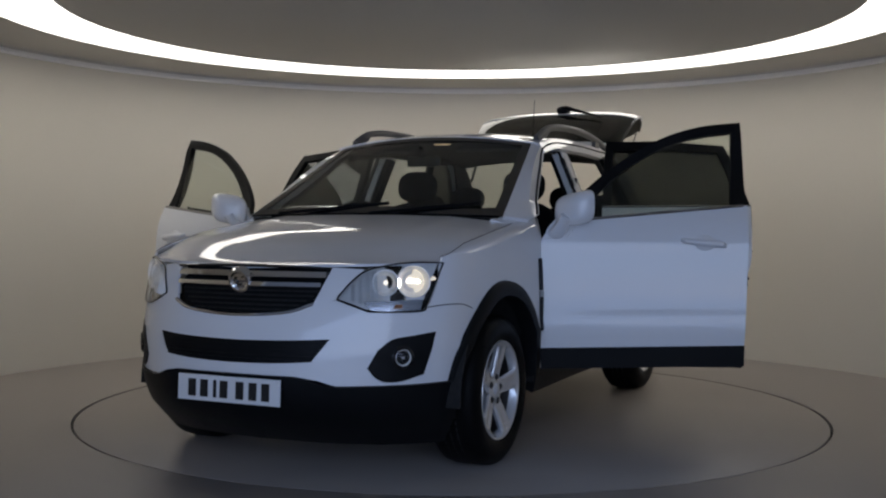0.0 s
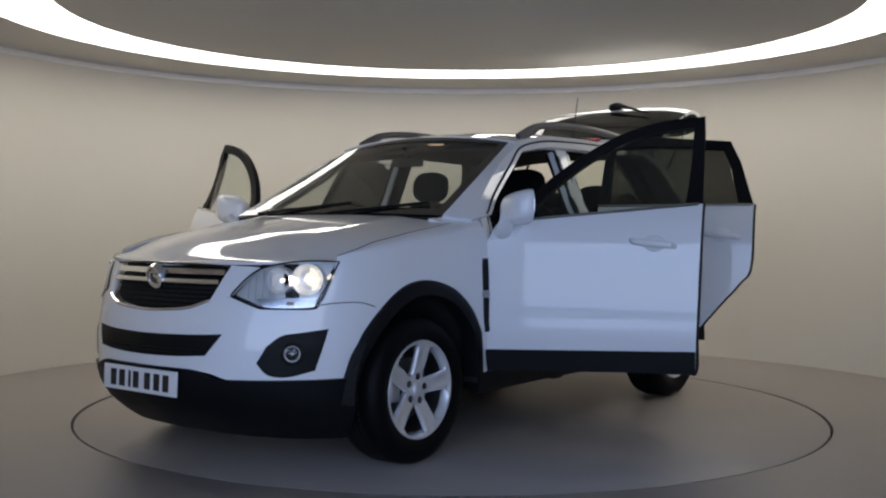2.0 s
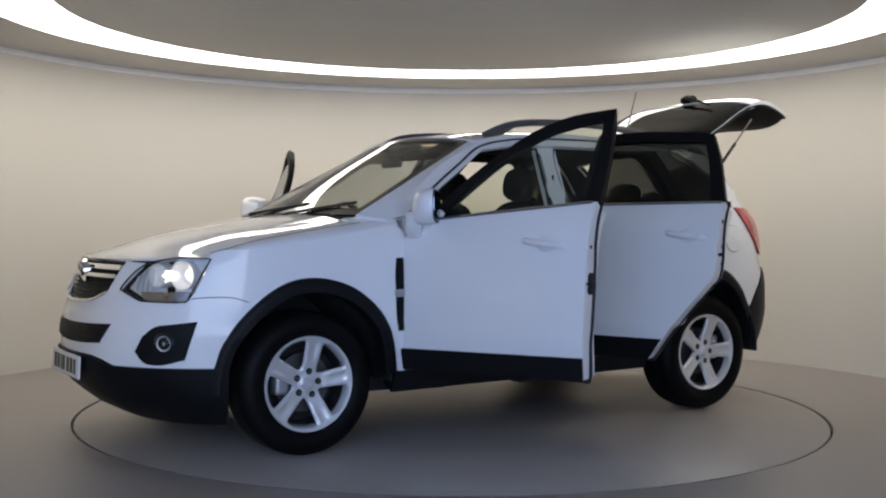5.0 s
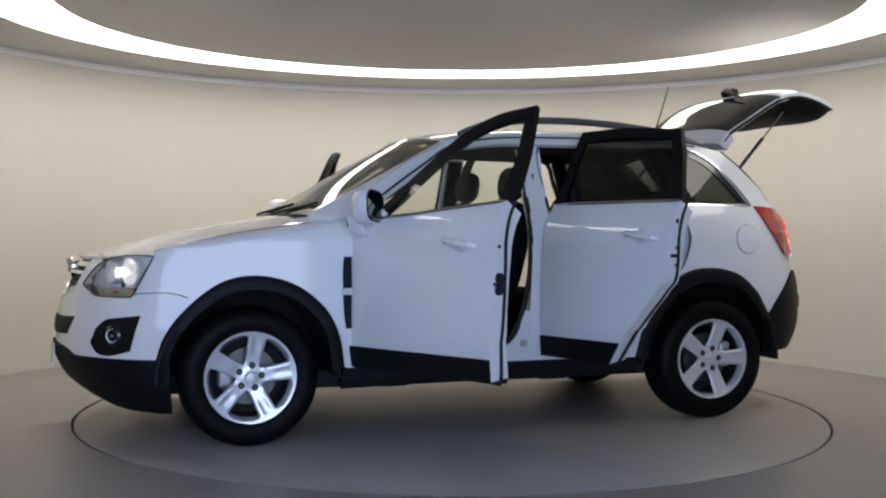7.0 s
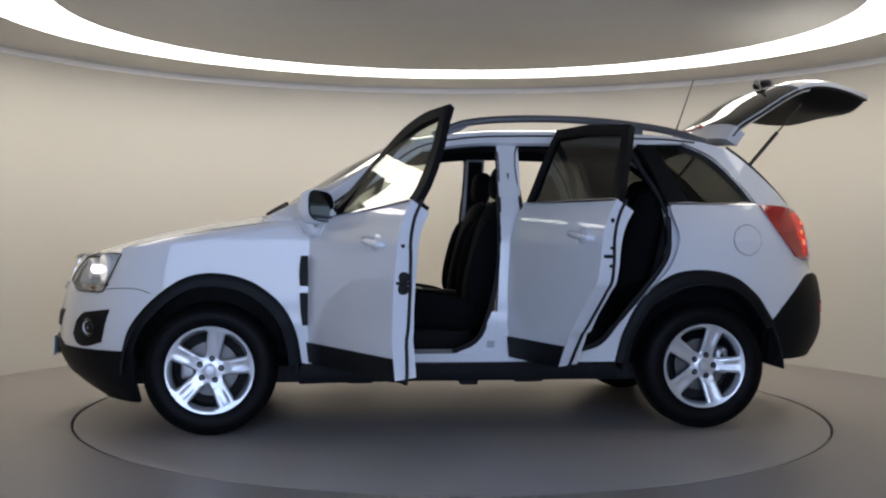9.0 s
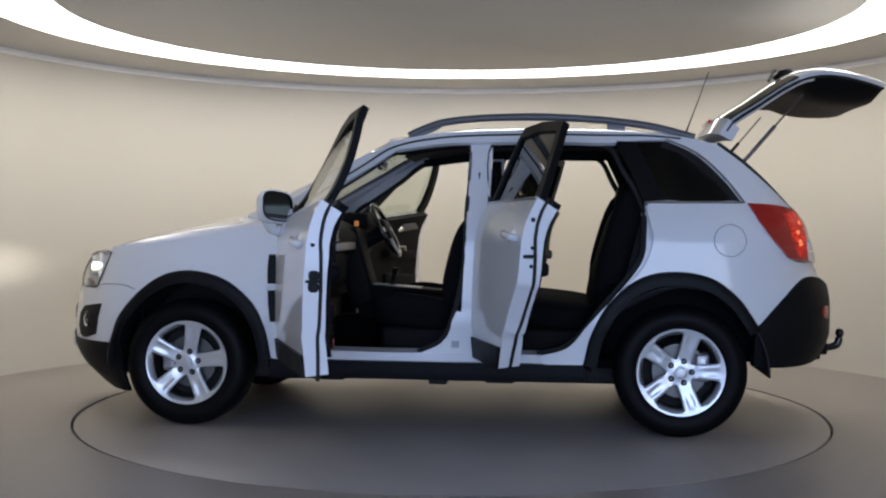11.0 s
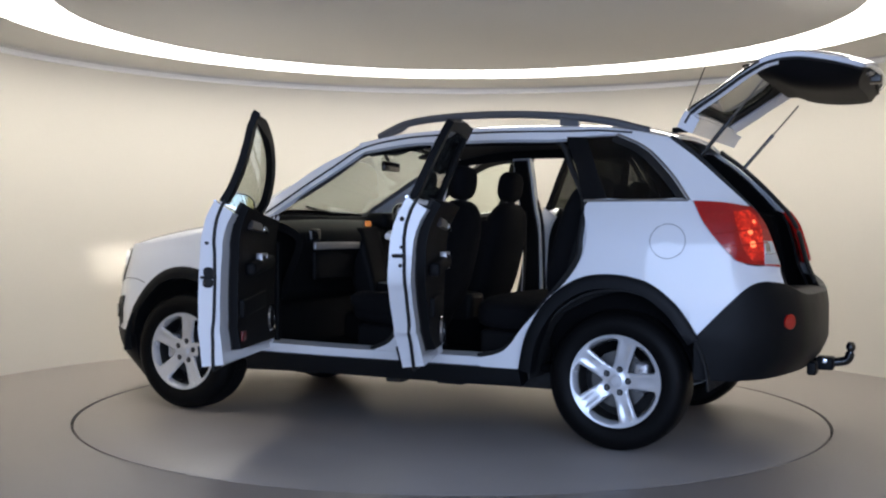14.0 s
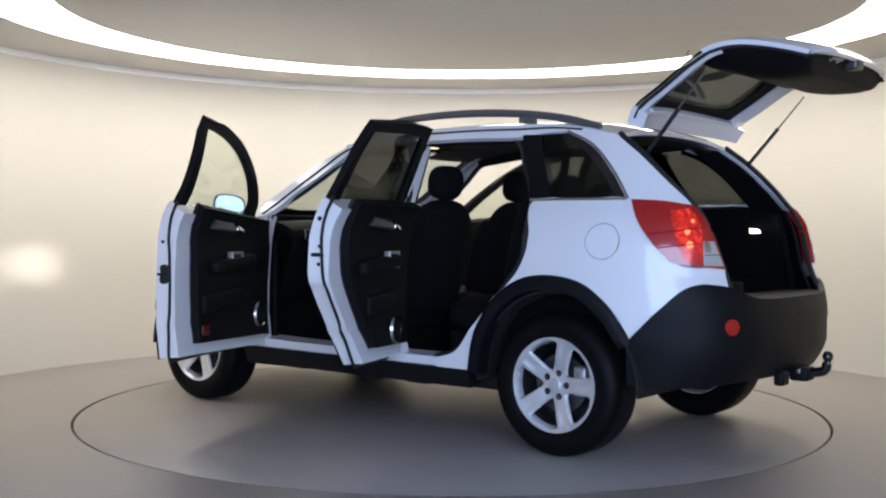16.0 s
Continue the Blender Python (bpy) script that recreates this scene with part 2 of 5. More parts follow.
def studio():
    a0, a1 = -90 + GATE_HALF, 270 - GATE_HALF
    rows = [[(r * math.cos(a), r * math.sin(a), z) for r, z in ((ROOM_R, 0.0), (ROOM_R, 0.8), (ROOM_R, 1.6), (ROOM_R, WALL_TOP + 0.3))] for a in np.radians(np.linspace(a0, a1, 145))]
    tagged(part("wall_round", slab(np.array(rows), -0.15, (0, 0, 1.2)), WALL), "cream painted curved studio wall", "wall", kind="structure")
    # trim at the wall's top, and a flat strip standing in for the shadow gap
    lip = [[(r * math.cos(a), r * math.sin(a), z) for r, z in ((ROOM_R - 0.001, WALL_TOP - 0.026), (ROOM_R - 0.010, WALL_TOP - 0.016), (ROOM_R - 0.005, WALL_TOP + 0.008), (ROOM_R - 0.001, WALL_TOP + 0.012))] for a in np.radians(np.linspace(a0, a1, 145))]
    tagged(part("trim_wall_top", slab(np.array(lip), 0.004, (0, 0, 3.0)), EDGE), "thin white trim round the wall's top", "trim", kind="structure")
    gap = [[(r * math.cos(a), r * math.sin(a), z) for r, z in ((ROOM_R - 0.003, WALL_TOP + 0.0125), (ROOM_R - 0.003, WALL_TOP + 0.022), (ROOM_R - 0.003, WALL_TOP + 0.0295))] for a in np.radians(np.linspace(a0, a1, 145))]
    tagged(part("trim_shadow_strip", slab(np.array(gap), 0.002, (0, 0, 1.2)), CEILING), "ceiling-grey strip standing in for the shadow gap under the soffit", "trim", kind="structure")
    # soffit, light ring, recessed middle
    tagged(part("ceiling_soffit", disc_ring(RING_OUT, ROOM_R - 0.001, WALL_TOP + 0.03, WALL_TOP + 0.12), CEILING), "grey ceiling soffit round the light ring", "ceiling", kind="structure")
    tagged(part("ceiling", lathe([(0.0, 2.47), (1.2, 2.465), (2.0, 2.455), (RING_IN, 2.43), (RING_IN, 2.60), (0.0, 2.60)], 128, "z"), CEILING), "grey painted round ceiling", "ceiling", kind="structure")
    arc = [[(r * math.cos(a), r * math.sin(a), RING_Z + 0.01) for r in (RING_IN + 0.002, 2.64, RING_OUT - 0.002)] for a in np.radians(np.linspace(*RING_ARC, 129))]
    lamp = part("ceiling_light_ring", slab(arc, 0.04, (0, 0, 9)), LIGHTRING)
    tagged(lamp, "bright white curved light ring in the ceiling", "ceiling light")
    arc = [[(r * math.cos(a), r * math.sin(a), RING_Z + 0.01) for r in (RING_IN + 0.002, 2.64, RING_OUT - 0.002)] for a in np.radians(np.linspace(RING_ARC[1] + 0.1, RING_ARC[0] + 359.9, 65))]
    tagged(part("ceiling_gate_arc", slab(arc, 0.04, (0, 0, 9)), CEILING), "grey ceiling over the studio's gate", "ceiling", kind="structure")
    # floor with the turntable's gap
    tagged(part("floor", disc_ring(2.244, 40.0, -0.10, 0.0, 160, TABLE_X), FLOOR), "smooth grey resin floor", "floor", kind="structure")
    tagged(part("floor_gap", disc_ring(2.228, 2.245, -0.09, -0.022, 160, TABLE_X), GROOVE), "dark gap round the turntable", "floor gap", kind="structure")
    # plain hall, added out of view, that closes the place behind the camera
    for name, size, at in (("wall_hall_west", (0.2, 8.6, 3.2), (-4.2, -5.0, 1.5)), ("wall_hall_east", (0.2, 8.6, 3.2), (4.2, -5.0, 1.5)),
                           ("wall_gate_head", (8.6, 0.2, 0.2), (0, -9.4, 3.1)), ("ceiling_hall", (8.6, 6.6, 0.2), (0, -6.2, 3.1))):
        tagged(part(name, rbox(size, at, 0.005, seg=1), HALL, smooth=False), "plain grey hall wall added out of view", "wall" if "wall" in name else "ceiling", kind="structure")


turntable = tagged(part("turntable", lathe([(0.0, -0.10), (2.228, -0.10), (2.228, -0.003), (2.224, 0.0), (0.0, 0.0)], 160, "z"), FLOOR),
                   "flush round grey turntable set in the floor", "turntable")
studio()


# ---- the car: its outer form ----
# x ahead, y to its left, z up, from the turntable's axis on the floor
PLAN = [(2.345, 0.0), (2.335, 0.15), (2.31, 0.30), (2.255, 0.45), (2.17, 0.59), (2.08, 0.69), (1.97, 0.775), (1.85, 0.83), (1.65, 0.868), (1.4, 0.885),
        (1.0, 0.895), (0.4, 0.898), (-0.5, 0.898), (-1.2, 0.892), (-1.55, 0.87), (-1.8, 0.815), (-1.95, 0.74), (-2.06, 0.63), (-2.13, 0.48), (-2.165, 0.25), (-2.175, 0.0)]
FRONT_Z = np.array([(0.15, -0.30), (0.22, -0.17), (0.30, -0.07), (0.38, -0.02), (0.46, 0.0), (0.58, -0.005), (0.68, -0.02), (0.78, -0.045), (0.88, -0.085), (0.95, -0.13), (1.0, -0.20), (1.05, -0.32)])
SIDE_Z = np.array([(0.15, -0.10), (0.30, -0.03), (0.42, -0.018), (0.56, -0.004), (0.60, 0.004), (0.64, -0.001), (0.75, 0.0), (0.90, -0.006), (1.0, -0.014), (1.04, -0.014), (1.10, -0.026), (1.16, -0.043), (1.21, -0.068),
                   (1.26, -0.100), (1.36, -0.142), (1.5, -0.200), (1.6, -0.244), (1.66, -0.278), (1.70, -0.33)])
REAR_Z = np.array([(0.15, -0.25), (0.33, -0.14), (0.42, -0.05), (0.52, 0.0), (0.72, 0.0), (0.82, -0.02), (0.90, -0.07), (1.0, -0.09), (1.15, -0.13), (1.25, -0.20), (1.40, -0.37), (1.6, -0.62), (1.7, -0.75)])
OUT = spline(PLAN, 12)
TAN = np.gradient(OUT, axis=0)
TAN /= np.linalg.norm(TAN, axis=1)[:, None]
ARC = np.r_[0, np.cumsum(np.linalg.norm(np.diff(OUT, axis=0), axis=1))]
SPAN = float(ARC[-1])


def hull(s, z, out=0.0):
    """The body's skin at the way s round the plan (0: nose, SPAN: tail; negative: the right-hand half) and the height z."""
    q = abs(s)
    x, y = np.interp(q, ARC, OUT[:, 0]), np.interp(q, ARC, OUT[:, 1])
    nx, ny = np.interp(q, ARC, TAN[:, 1]), -np.interp(q, ARC, TAN[:, 0])
    wf, wr = max(nx, 0) ** 2, max(-nx, 0) ** 2
    off = out + wf * np.interp(z, *FRONT_Z.T) + wr * np.interp(z, *REAR_Z.T) + (1 - wf - wr) * np.interp(z, *SIDE_Z.T)
    return np.array([x + nx * off, (y + ny * off) * (1 if s >= 0 else -1), z])


def way(x, z):
    lo, hi = 0.02, SPAN - 0.02
    for _ in range(24):
        mid = (lo + hi) / 2
        lo, hi = (mid, hi) if hull(mid, z)[0] > x else (lo, mid)
    return lo


def side(x, z, out=0.0):
    return hull(way(x, z), z, out)


def skin(out=0.0):
    return lambda s, z: hull(s, z, out)


def flank(out=0.0):
    return lambda x, z: side(x, z, out)


ROOF_EDGE = np.array([(0.30, 1.600), (0.1, 1.636), (-0.14, 1.657), (-0.53, 1.665), (-0.92, 1.656), (-1.19, 1.640), (-1.35, 1.614), (-1.50, 1.575)])
HOOD_EDGE = np.array([(0.92, 1.16), (1.1, 1.13), (1.41, 1.085), (1.69, 1.035), (1.90, 0.985), (2.22, 0.935)])
HOOD_MID = np.array([(0.92, 1.215), (1.12, 1.187), (1.37, 1.145), (1.69, 1.090), (1.90, 1.046), (2.05, 1.004), (2.15, 0.971), (2.22, 0.945)])
HUB_F, HUB_R, HUB_Y, HUB_Z = 1.418, -1.289, 0.868, 0.354
ARCH_F = [(0.935, 0.39), (0.965, 0.55), (1.03, 0.685), (1.15, 0.795), (1.275, 0.85), (1.41, 0.868), (1.535, 0.847), (1.65, 0.782), (1.765, 0.675), (1.84, 0.565), (1.875, 0.452)]
ARCH_R = [(-0.775, 0.385), (-0.82, 0.56), (-0.93, 0.745), (-1.09, 0.86), (-1.266, 0.888), (-1.445, 0.855), (-1.577, 0.76), (-1.65, 0.665), (-1.70, 0.585)]


def zroof(x):
    return float(np.interp(-x, -ROOF_EDGE[:, 0], ROOF_EDGE[:, 1]))


def new_car():
    return tagged(new("car"), "white sport utility car with all doors and tailgate open", "car")


car = new_car()


def both(name, grid, thick, mat, label="", parent=None, away=(0, 0, 0.8)):
    """A plate on the left-hand side and its mirror image on the right."""
    g = np.array(grid, float)
    part(name, slab(g, thick, away), mat, parent or car, label)
    part(name, slab(flip(g), thick, away), mat, parent or car, label)


def body_panels():
    # front wings
    outer = [(0.885, 0.38), (0.885, 0.55), (0.885, 0.80), (0.885, 1.02), (0.93, 1.122), (1.20, 1.083), (1.45, 1.043), (1.66, 1.009), (1.89, 0.975), (1.885, 0.70), (1.88, 0.452)]
    both("front_wing", ruled(ARCH_F, outer, flank(), 6, 10), 0.012, WHITE)
    # rounded shoulder between wing and bonnet
    rows = []
    for x in np.linspace(0.92, 1.885, 22):
        f = min(1.0, max(0.0, (1.89 - x) / 0.23))
        ze = float(np.interp(x, *HOOD_EDGE.T))
        ye = side(x, ze)[1]
        rows.append([side(x, ze - 0.037 * f - 0.001), side(x, ze - 0.022 * f) - (0, 0.004 * f, 0), (x, ye - 0.016 * f, ze - 0.007 * f), (x, ye - 0.034 * f, ze + 0.002 * f), (x, ye - 0.056 * f - 0.002, ze + 0.0085 * f)])
    both("wing_shoulder", rows, 0.010, WHITE)
    for sg in (1, -1):
        part("panel_gap", tube([(r[4][0], r[4][1] * sg, r[4][2] + 0.0005) for r in rows if r[4][0] > 1.10], 0.0017, 5), SEALRUBBER, car)
    # bonnet
    rows = []
    for u in np.linspace(0, 1, 30):
        row = []
        for g in np.linspace(-1, 1, 41):
            a = abs(g)
            nose = hull(a * 0.955, 0.945 + 0.02 * a)
            x = (1.185 - 0.06 * a * a) * (1 - u) + nose[0] * u
            ye = side(min(x, 1.90), float(np.interp(min(x, 1.90), *HOOD_EDGE.T)))[1] if x < 1.90 else 0.75
            f = min(1.0, max(0.0, (1.89 - x) / 0.23))
            ye -= 0.058 * f
            y = g * ye * (1 - u**4) + u**4 * math.copysign(nose[1], g)
            w = a**2.6
            z = (1 - w) * np.interp(x, *HOOD_MID.T) + w * (np.interp(x, *HOOD_EDGE.T) + 0.0085 * f)
            ridge = 0.004 * math.exp(-((a - 0.62) / 0.07) ** 2) * (1 - u)
            z = (z + ridge) * (1 - u**6) + nose[2] * u**6
            row.append((x, y, z + 0.003))
        rows.append(row)
    part("bonnet", slab(rows, 0.012), WHITE, car)
    # nose, between grille and headlamps, and the painted bumper below them
    top = [(-1.03, 0.965), (-0.985, 0.955), (-0.905, 0.80), (-0.865, 0.757), (-0.62, 0.757), (-0.476, 0.808), (-0.40, 0.797), (-0.30, 0.762), (0, 0.735)]
    top += [(-s, z) for s, z in top[-2::-1]]
    low = [(s, 0.452 + 0.042 * max(0.0, 1 - abs(s / 0.46) ** 6)) for s, _ in top]
    part("front_bumper", slab(ruled(low, top, skin(), 5, 14, True), 0.012), WHITE, car, "white painted front bumper")
    both("nose_panel", ruled([(0.372, 0.788), (0.455, 0.944)], [(0.478, 0.811), (0.605, 0.938)], skin(), 8, 5), 0.012, WHITE)
    low2 = [(s, 0.17) for s in np.linspace(-1.07, 1.07, 15)]
    top2 = [(s, 0.449 + 0.042 * max(0.0, 1 - abs(s / 0.46) ** 6)) for s in np.linspace(-1.07, 1.07, 15)]
    part("front_skirt", slab(ruled(low2, top2, skin(0.012), 4, 8), 0.02), PLASTIC, car, "black plastic front skirt")
    part("nose_backing", slab(ruled([(s, 0.5) for s in np.linspace(-1.0, 1.0, 9)], [(s, 0.935) for s in np.linspace(-1.0, 1.0, 9)], skin(-0.27), 4, 6), 0.01), UNDER, car)
    # rear quarter from the door opening to the tail lamp and the rear bumper
    low = [(way(x, z), z) for x, z in [(-0.56, 0.385)] + ARCH_R] + [(4.755, 0.782), (4.885, 0.860), (5.06, 0.850)]
    up = [(-0.532, 0.425), (-0.69, 0.474), (-0.80, 0.60), (-0.908, 0.72), (-1.018, 0.83), (-1.095, 0.925), (-1.140, 1.07), (-1.118, 1.256), (-1.38, 1.258), (-1.63, 1.258)]
    up = [(way(x, z), z) for x, z in up] + [(4.64, 1.11), (4.79, 0.955), (5.06, 0.936)]
    both("rear_quarter", ruled(low, up, skin(), 5, 12), 0.012, WHITE)
    both("door_flange", ruled([(-0.66, 0.445), (-0.775, 0.575), (-0.88, 0.70), (-0.98, 0.815), (-1.055, 0.92), (-1.088, 1.07), (-1.078, 1.25)],
                              [(-0.70, 0.44), (-0.815, 0.575), (-0.925, 0.70), (-1.035, 0.815), (-1.115, 0.92), (-1.155, 1.07), (-1.135, 1.25)], flank(-0.045), 5, 4), 0.03, WHITE)
    # pillars and roof rails of the body
    both("cant_rail", ruled([(0.27, 1.548), (0.0, 1.585), (-0.25, 1.592), (-0.60, 1.594), (-0.90, 1.586), (-1.10, 1.604), (-1.276, 1.602), (-1.40, 1.585), (-1.47, 1.565)],
                            [(0.30, 1.600), (0.05, 1.643), (-0.22, 1.660), (-0.60, 1.664), (-0.90, 1.656), (-1.10, 1.646), (-1.28, 1.626), (-1.40, 1.600), (-1.50, 1.575)], flank(), 5, 4), 0.03, WHITE)
    both("b_pillar", ruled([(-0.10, 0.42), (-0.115, 0.60), (-0.128, 0.85), (-0.14, 1.20), (-0.146, 1.59)], [(-0.30, 0.42), (-0.275, 0.60), (-0.265, 0.85), (-0.262, 1.20), (-0.268, 1.593)], flank(-0.03), 6, 6), 0.06, WHITE)
    both("pillar_foot", ruled([(0.13, 0.425), (-0.01, 0.50), (-0.09, 0.66)], [(-0.20, 0.42), (-0.20, 0.50), (-0.20, 0.66)], flank(-0.034), 6, 5), 0.05, WHITE)
    both("pillar_label", ruled([(-0.065, 0.462), (-0.065, 0.500)], [(-0.135, 0.462), (-0.135, 0.500)], flank(-0.0315), 4, 3), 0.002, GREYLABEL, "grey printed label")
    both("c_pillar", ruled([(-0.945, 1.592), (-1.025, 1.43), (-1.090, 1.256)], [(-0.985, 1.598), (-1.055, 1.43), (-1.118, 1.256)], flank(-0.006), 6, 4), 0.04, FRAMEBLACK)
    both("d_pillar", ruled([(-1.21, 1.606), (-1.38, 1.522), (-1.52, 1.385), (-1.617, 1.257)], [(-1.485, 1.585), (-1.63, 1.475), (-1.77, 1.35), (-1.893, 1.232)], flank(), 6, 8), 0.03, WHITE)
    both("hinge_pillar", ruled([(0.885, 0.40), (0.88, 0.80), (0.87, 1.17)], [(0.80, 0.43), (0.80, 0.80), (0.79, 1.19)], flank(-0.03), 6, 4), 0.05, WHITE)
    both("sill", ruled([(0.93, 0.375), (0.4, 0.38), (-0.2, 0.38), (-0.58, 0.38)], [(0.90, 0.44), (0.4, 0.432), (-0.2, 0.432), (-0.56, 0.432)], flank(-0.02), 6, 4), 0.12, WHITE)
    both("sill_cladding", ruled([(0.95, 0.275), (0.4, 0.285), (-0.2, 0.285), (-0.79, 0.29)], [(0.94, 0.385), (0.4, 0.383), (-0.2, 0.383), (-0.775, 0.383)], flank(0.004), 8, 5), 0.10, PLASTIC, "black plastic sill cladding")
    roof_seam = spline([(0.84, 1.19), (0.64, 1.335), (0.45, 1.462), (0.28, 1.568), (0.03, 1.618), (-0.24, 1.633), (-0.60, 1.637), (-0.92, 1.630), (-1.12, 1.628), (-1.30, 1.612)], 6)
    front_hole = spline([(0.80, 0.46), (0.80, 0.9), (0.80, 1.18), (0.62, 1.308), (0.44, 1.425), (0.27, 1.540), (0.0, 1.578), (-0.14, 1.586), (-0.14, 1.2), (-0.122, 0.85), (-0.03, 0.53), (0.12, 0.435)], 5)
    rear_hole = spline([(-0.27, 0.44), (-0.266, 0.85), (-0.262, 1.2), (-0.27, 1.586), (-0.60, 1.588), (-0.885, 1.578), (-0.99, 1.425), (-1.082, 1.25), (-1.092, 1.07), (-1.062, 0.93), (-0.88, 0.70), (-0.70, 0.49), (-0.53, 0.435)], 5)
    for sg in (1, -1):
        part("roof_seam", tube([side(x, z, 0.0) * (1, sg, 1) for x, z in roof_seam], 0.006, 6), SEALRUBBER, car, "black roof seam")
        for hole in (front_hole, rear_hole):
            part("opening_seal", tube([side(x, z, -0.045) * (1, sg, 1) for x, z in hole], 0.016, 6), SEALRUBBER, car, "black door opening seal")
    # windscreen, raked, and its pillars that sweep forward at the foot
    def screen(f, g, lift=0.0):
        base = np.array((1.125 - 0.02 * g * g, 0.755 * g, 1.188 - 0.014 * g * g))
        top = np.array((0.355 - 0.055 * g * g, 0.61 * g, 1.648 - 0.042 * g * g))
        p = base + (top - base) * f
        return p + np.array((0.5, 0, 0.85)) * (0.018 * math.sin(math.pi * f) * (1 - 1.1 * g * g) + lift)

    a = [side(x, z, -0.006) for x, z in spline([(0.80, 1.185), (0.62, 1.315), (0.44, 1.432), (0.27, 1.548)], 6)]
    b = [side(x, z, 0.0) for x, z in spline([(0.985, 1.158), (0.755, 1.325), (0.525, 1.478), (0.285, 1.590)], 6)]
    c = [screen(f, 1.0, 0.003) for f in np.linspace(0.0, 1.0, len(a))]
    both("windscreen_pillar", loft([a, b, c]), 0.035, WHITE)
    both("cowl_corner", loft([[side(x, float(np.interp(x, *HOOD_EDGE.T))) + (0, -0.050, 0.005) for x in (1.13, 1.06, 0.99, 0.92)],
                              [(1.16, 0.71, 1.160), (1.11, 0.735, 1.166), (1.05, 0.745, 1.180), (0.98, 0.75, 1.20)]]), 0.02, WHITE)
    # roof
    rows = []
    for x in np.linspace(0.315, -1.50, 24):
        z = zroof(x)
        ye = side(x, z)[1]
        rows.append([(x + 0.05 * (1 - g * g) * max(0, 1 - (0.315 - x) / 0.3), g * ye, z + 0.048 * (1 - abs(g) ** 2.4)) for g in np.linspace(-1, 1, 25)])
    part("roof", slab(rows, 0.02), WHITE, car)
    part("headliner", slab(np.array(rows)[1:-1] * (1, 0.97, 1) - (0, 0, 0.035), 0.01), LINER, car, "dark cloth headliner")
    # the windscreen's pane with its dark border, and the cowl
    part("windscreen", slab([[screen(f, g) for g in np.linspace(-0.985, 0.985, 17)] for f in np.linspace(0.015, 0.985, 9)], 0.005), SCREENGLASS, car, "clear windscreen")
    for f0, f1 in ((0.0, 0.07), (0.93, 1.0)):
        part("screen_border", slab([[screen(f, g, 0.002) for g in np.linspace(-1, 1, 17)] for f in np.linspace(f0, f1, 3)], 0.008), GLOSSBLACK, car, "black windscreen border")
    for sg in (1, -1):
        part("screen_border", slab([[screen(f, g * sg, 0.002) for g in (0.925, 0.96, 1.0)] for f in np.linspace(0.05, 0.95, 9)], 0.008), GLOSSBLACK, car, "black windscreen border")
    part("cowl", slab([[(x + 0.06 * (1 - g * g), 0.735 * g, z - 0.006 * g * g) for g in np.linspace(-1, 1, 13)] for x, z in ((1.128, 1.170), (1.10, 1.166), (1.05, 1.172))], 0.02), PLASTIC, car)
    for y0, y1 in ((-0.55, 0.08), (0.02, 0.60)):
        part("wiper", tube([(1.155 - 0.06 * y * y - 0.028 * k, y, 1.188 + 0.014 * k) for k, y in enumerate(np.linspace(y0, y1, 5))], 0.009, 6), PLASTIC, car, "black windscreen wiper")
    # wheel arches
    for hx, arch in ((HUB_F, ARCH_F), (HUB_R, ARCH_R)):
        inner = [(hx + (x - hx) * 0.86, HUB_Z + (z - HUB_Z) * 0.86 if z > 0.5 else z - 0.02) for x, z in arch]
        c0, c1 = spline(arch, 6), spline(inner, 6)
        rows = []
        for p, q in zip(c0, c1):
            rows.append([side(*(p + (q - p) * t), out) for t, out in ((-0.02, 0.0), (0.02, 0.016), (0.2, 0.024), (0.6, 0.026), (0.95, 0.024), (1.0, 0.0), (1.02, -0.06))])
        both("wheel_arch", rows, 0.006, PLASTIC, "black plastic wheel arch")
        for sg in (1, -1):
            rows = [[(hx + 0.455 * math.cos(a), sg * y, HUB_Z - 0.02 + 0.47 * math.sin(a)) for y in (0.30, 0.55, 0.80, 0.87)] for a in np.linspace(0.0, math.pi, 25)]
            part("arch_liner", slab(rows, 0.01, (hx, 0, 3)), UNDER, car)
            part("arch_wall", rbox((0.92, 0.02, 0.48), (hx, sg * 0.30, 0.59), 0.01, seg=1), UNDER, car)
    # rear bumper
    low = [(4.565, 0.385), (4.70, 0.380), (4.86, 0.382), (4.98, 0.388), (5.06, 0.394), (5.12, 0.398), (5.19, 0.40), (5.28, 0.40), (5.45, 0.40), (SPAN, 0.40)]
    top = [(4.565, 0.588), (4.755, 0.780), (4.885, 0.858), (4.98, 0.860), (5.06, 0.848), (5.12, 0.826), (5.19, 0.804), (5.28, 0.791), (5.45, 0.787), (SPAN, 0.785)]
    g = np.array(ruled(low, top, skin(0.012), 6, 10))
    part("rear_bumper", slab(np.concatenate([g, flip(g)[::-1][1:]]), 0.03), PLASTIC, car, "black plastic rear bumper")
    ledge = []
    for k in np.linspace(-1, 1, 25):
        p = hull((5.10 + (SPAN - 5.10) * (1 - abs(k))) * (1 if k >= 0 else -1), 0.792, 0.004)
        ledge.append([(p[0], p[1], 0.786), (p[0] * 0.97, p[1] * 0.93, 0.794), (-1.90, p[1] * 0.86, 0.790)])
    part("bumper_step", slab(ledge, 0.02, (-2, 0, 0)), PLASTIC, car)
    part("load_sill", rbox((0.26, 0.92, 0.03), (-1.99, 0, 0.766), 0.012), PLASTIC, car, "black load sill")
    # underbody
    part("underbody", rbox((3.2, 1.30, 0.10), (0.25, 0, 0.30), 0.03, seg=2), UNDER, car)
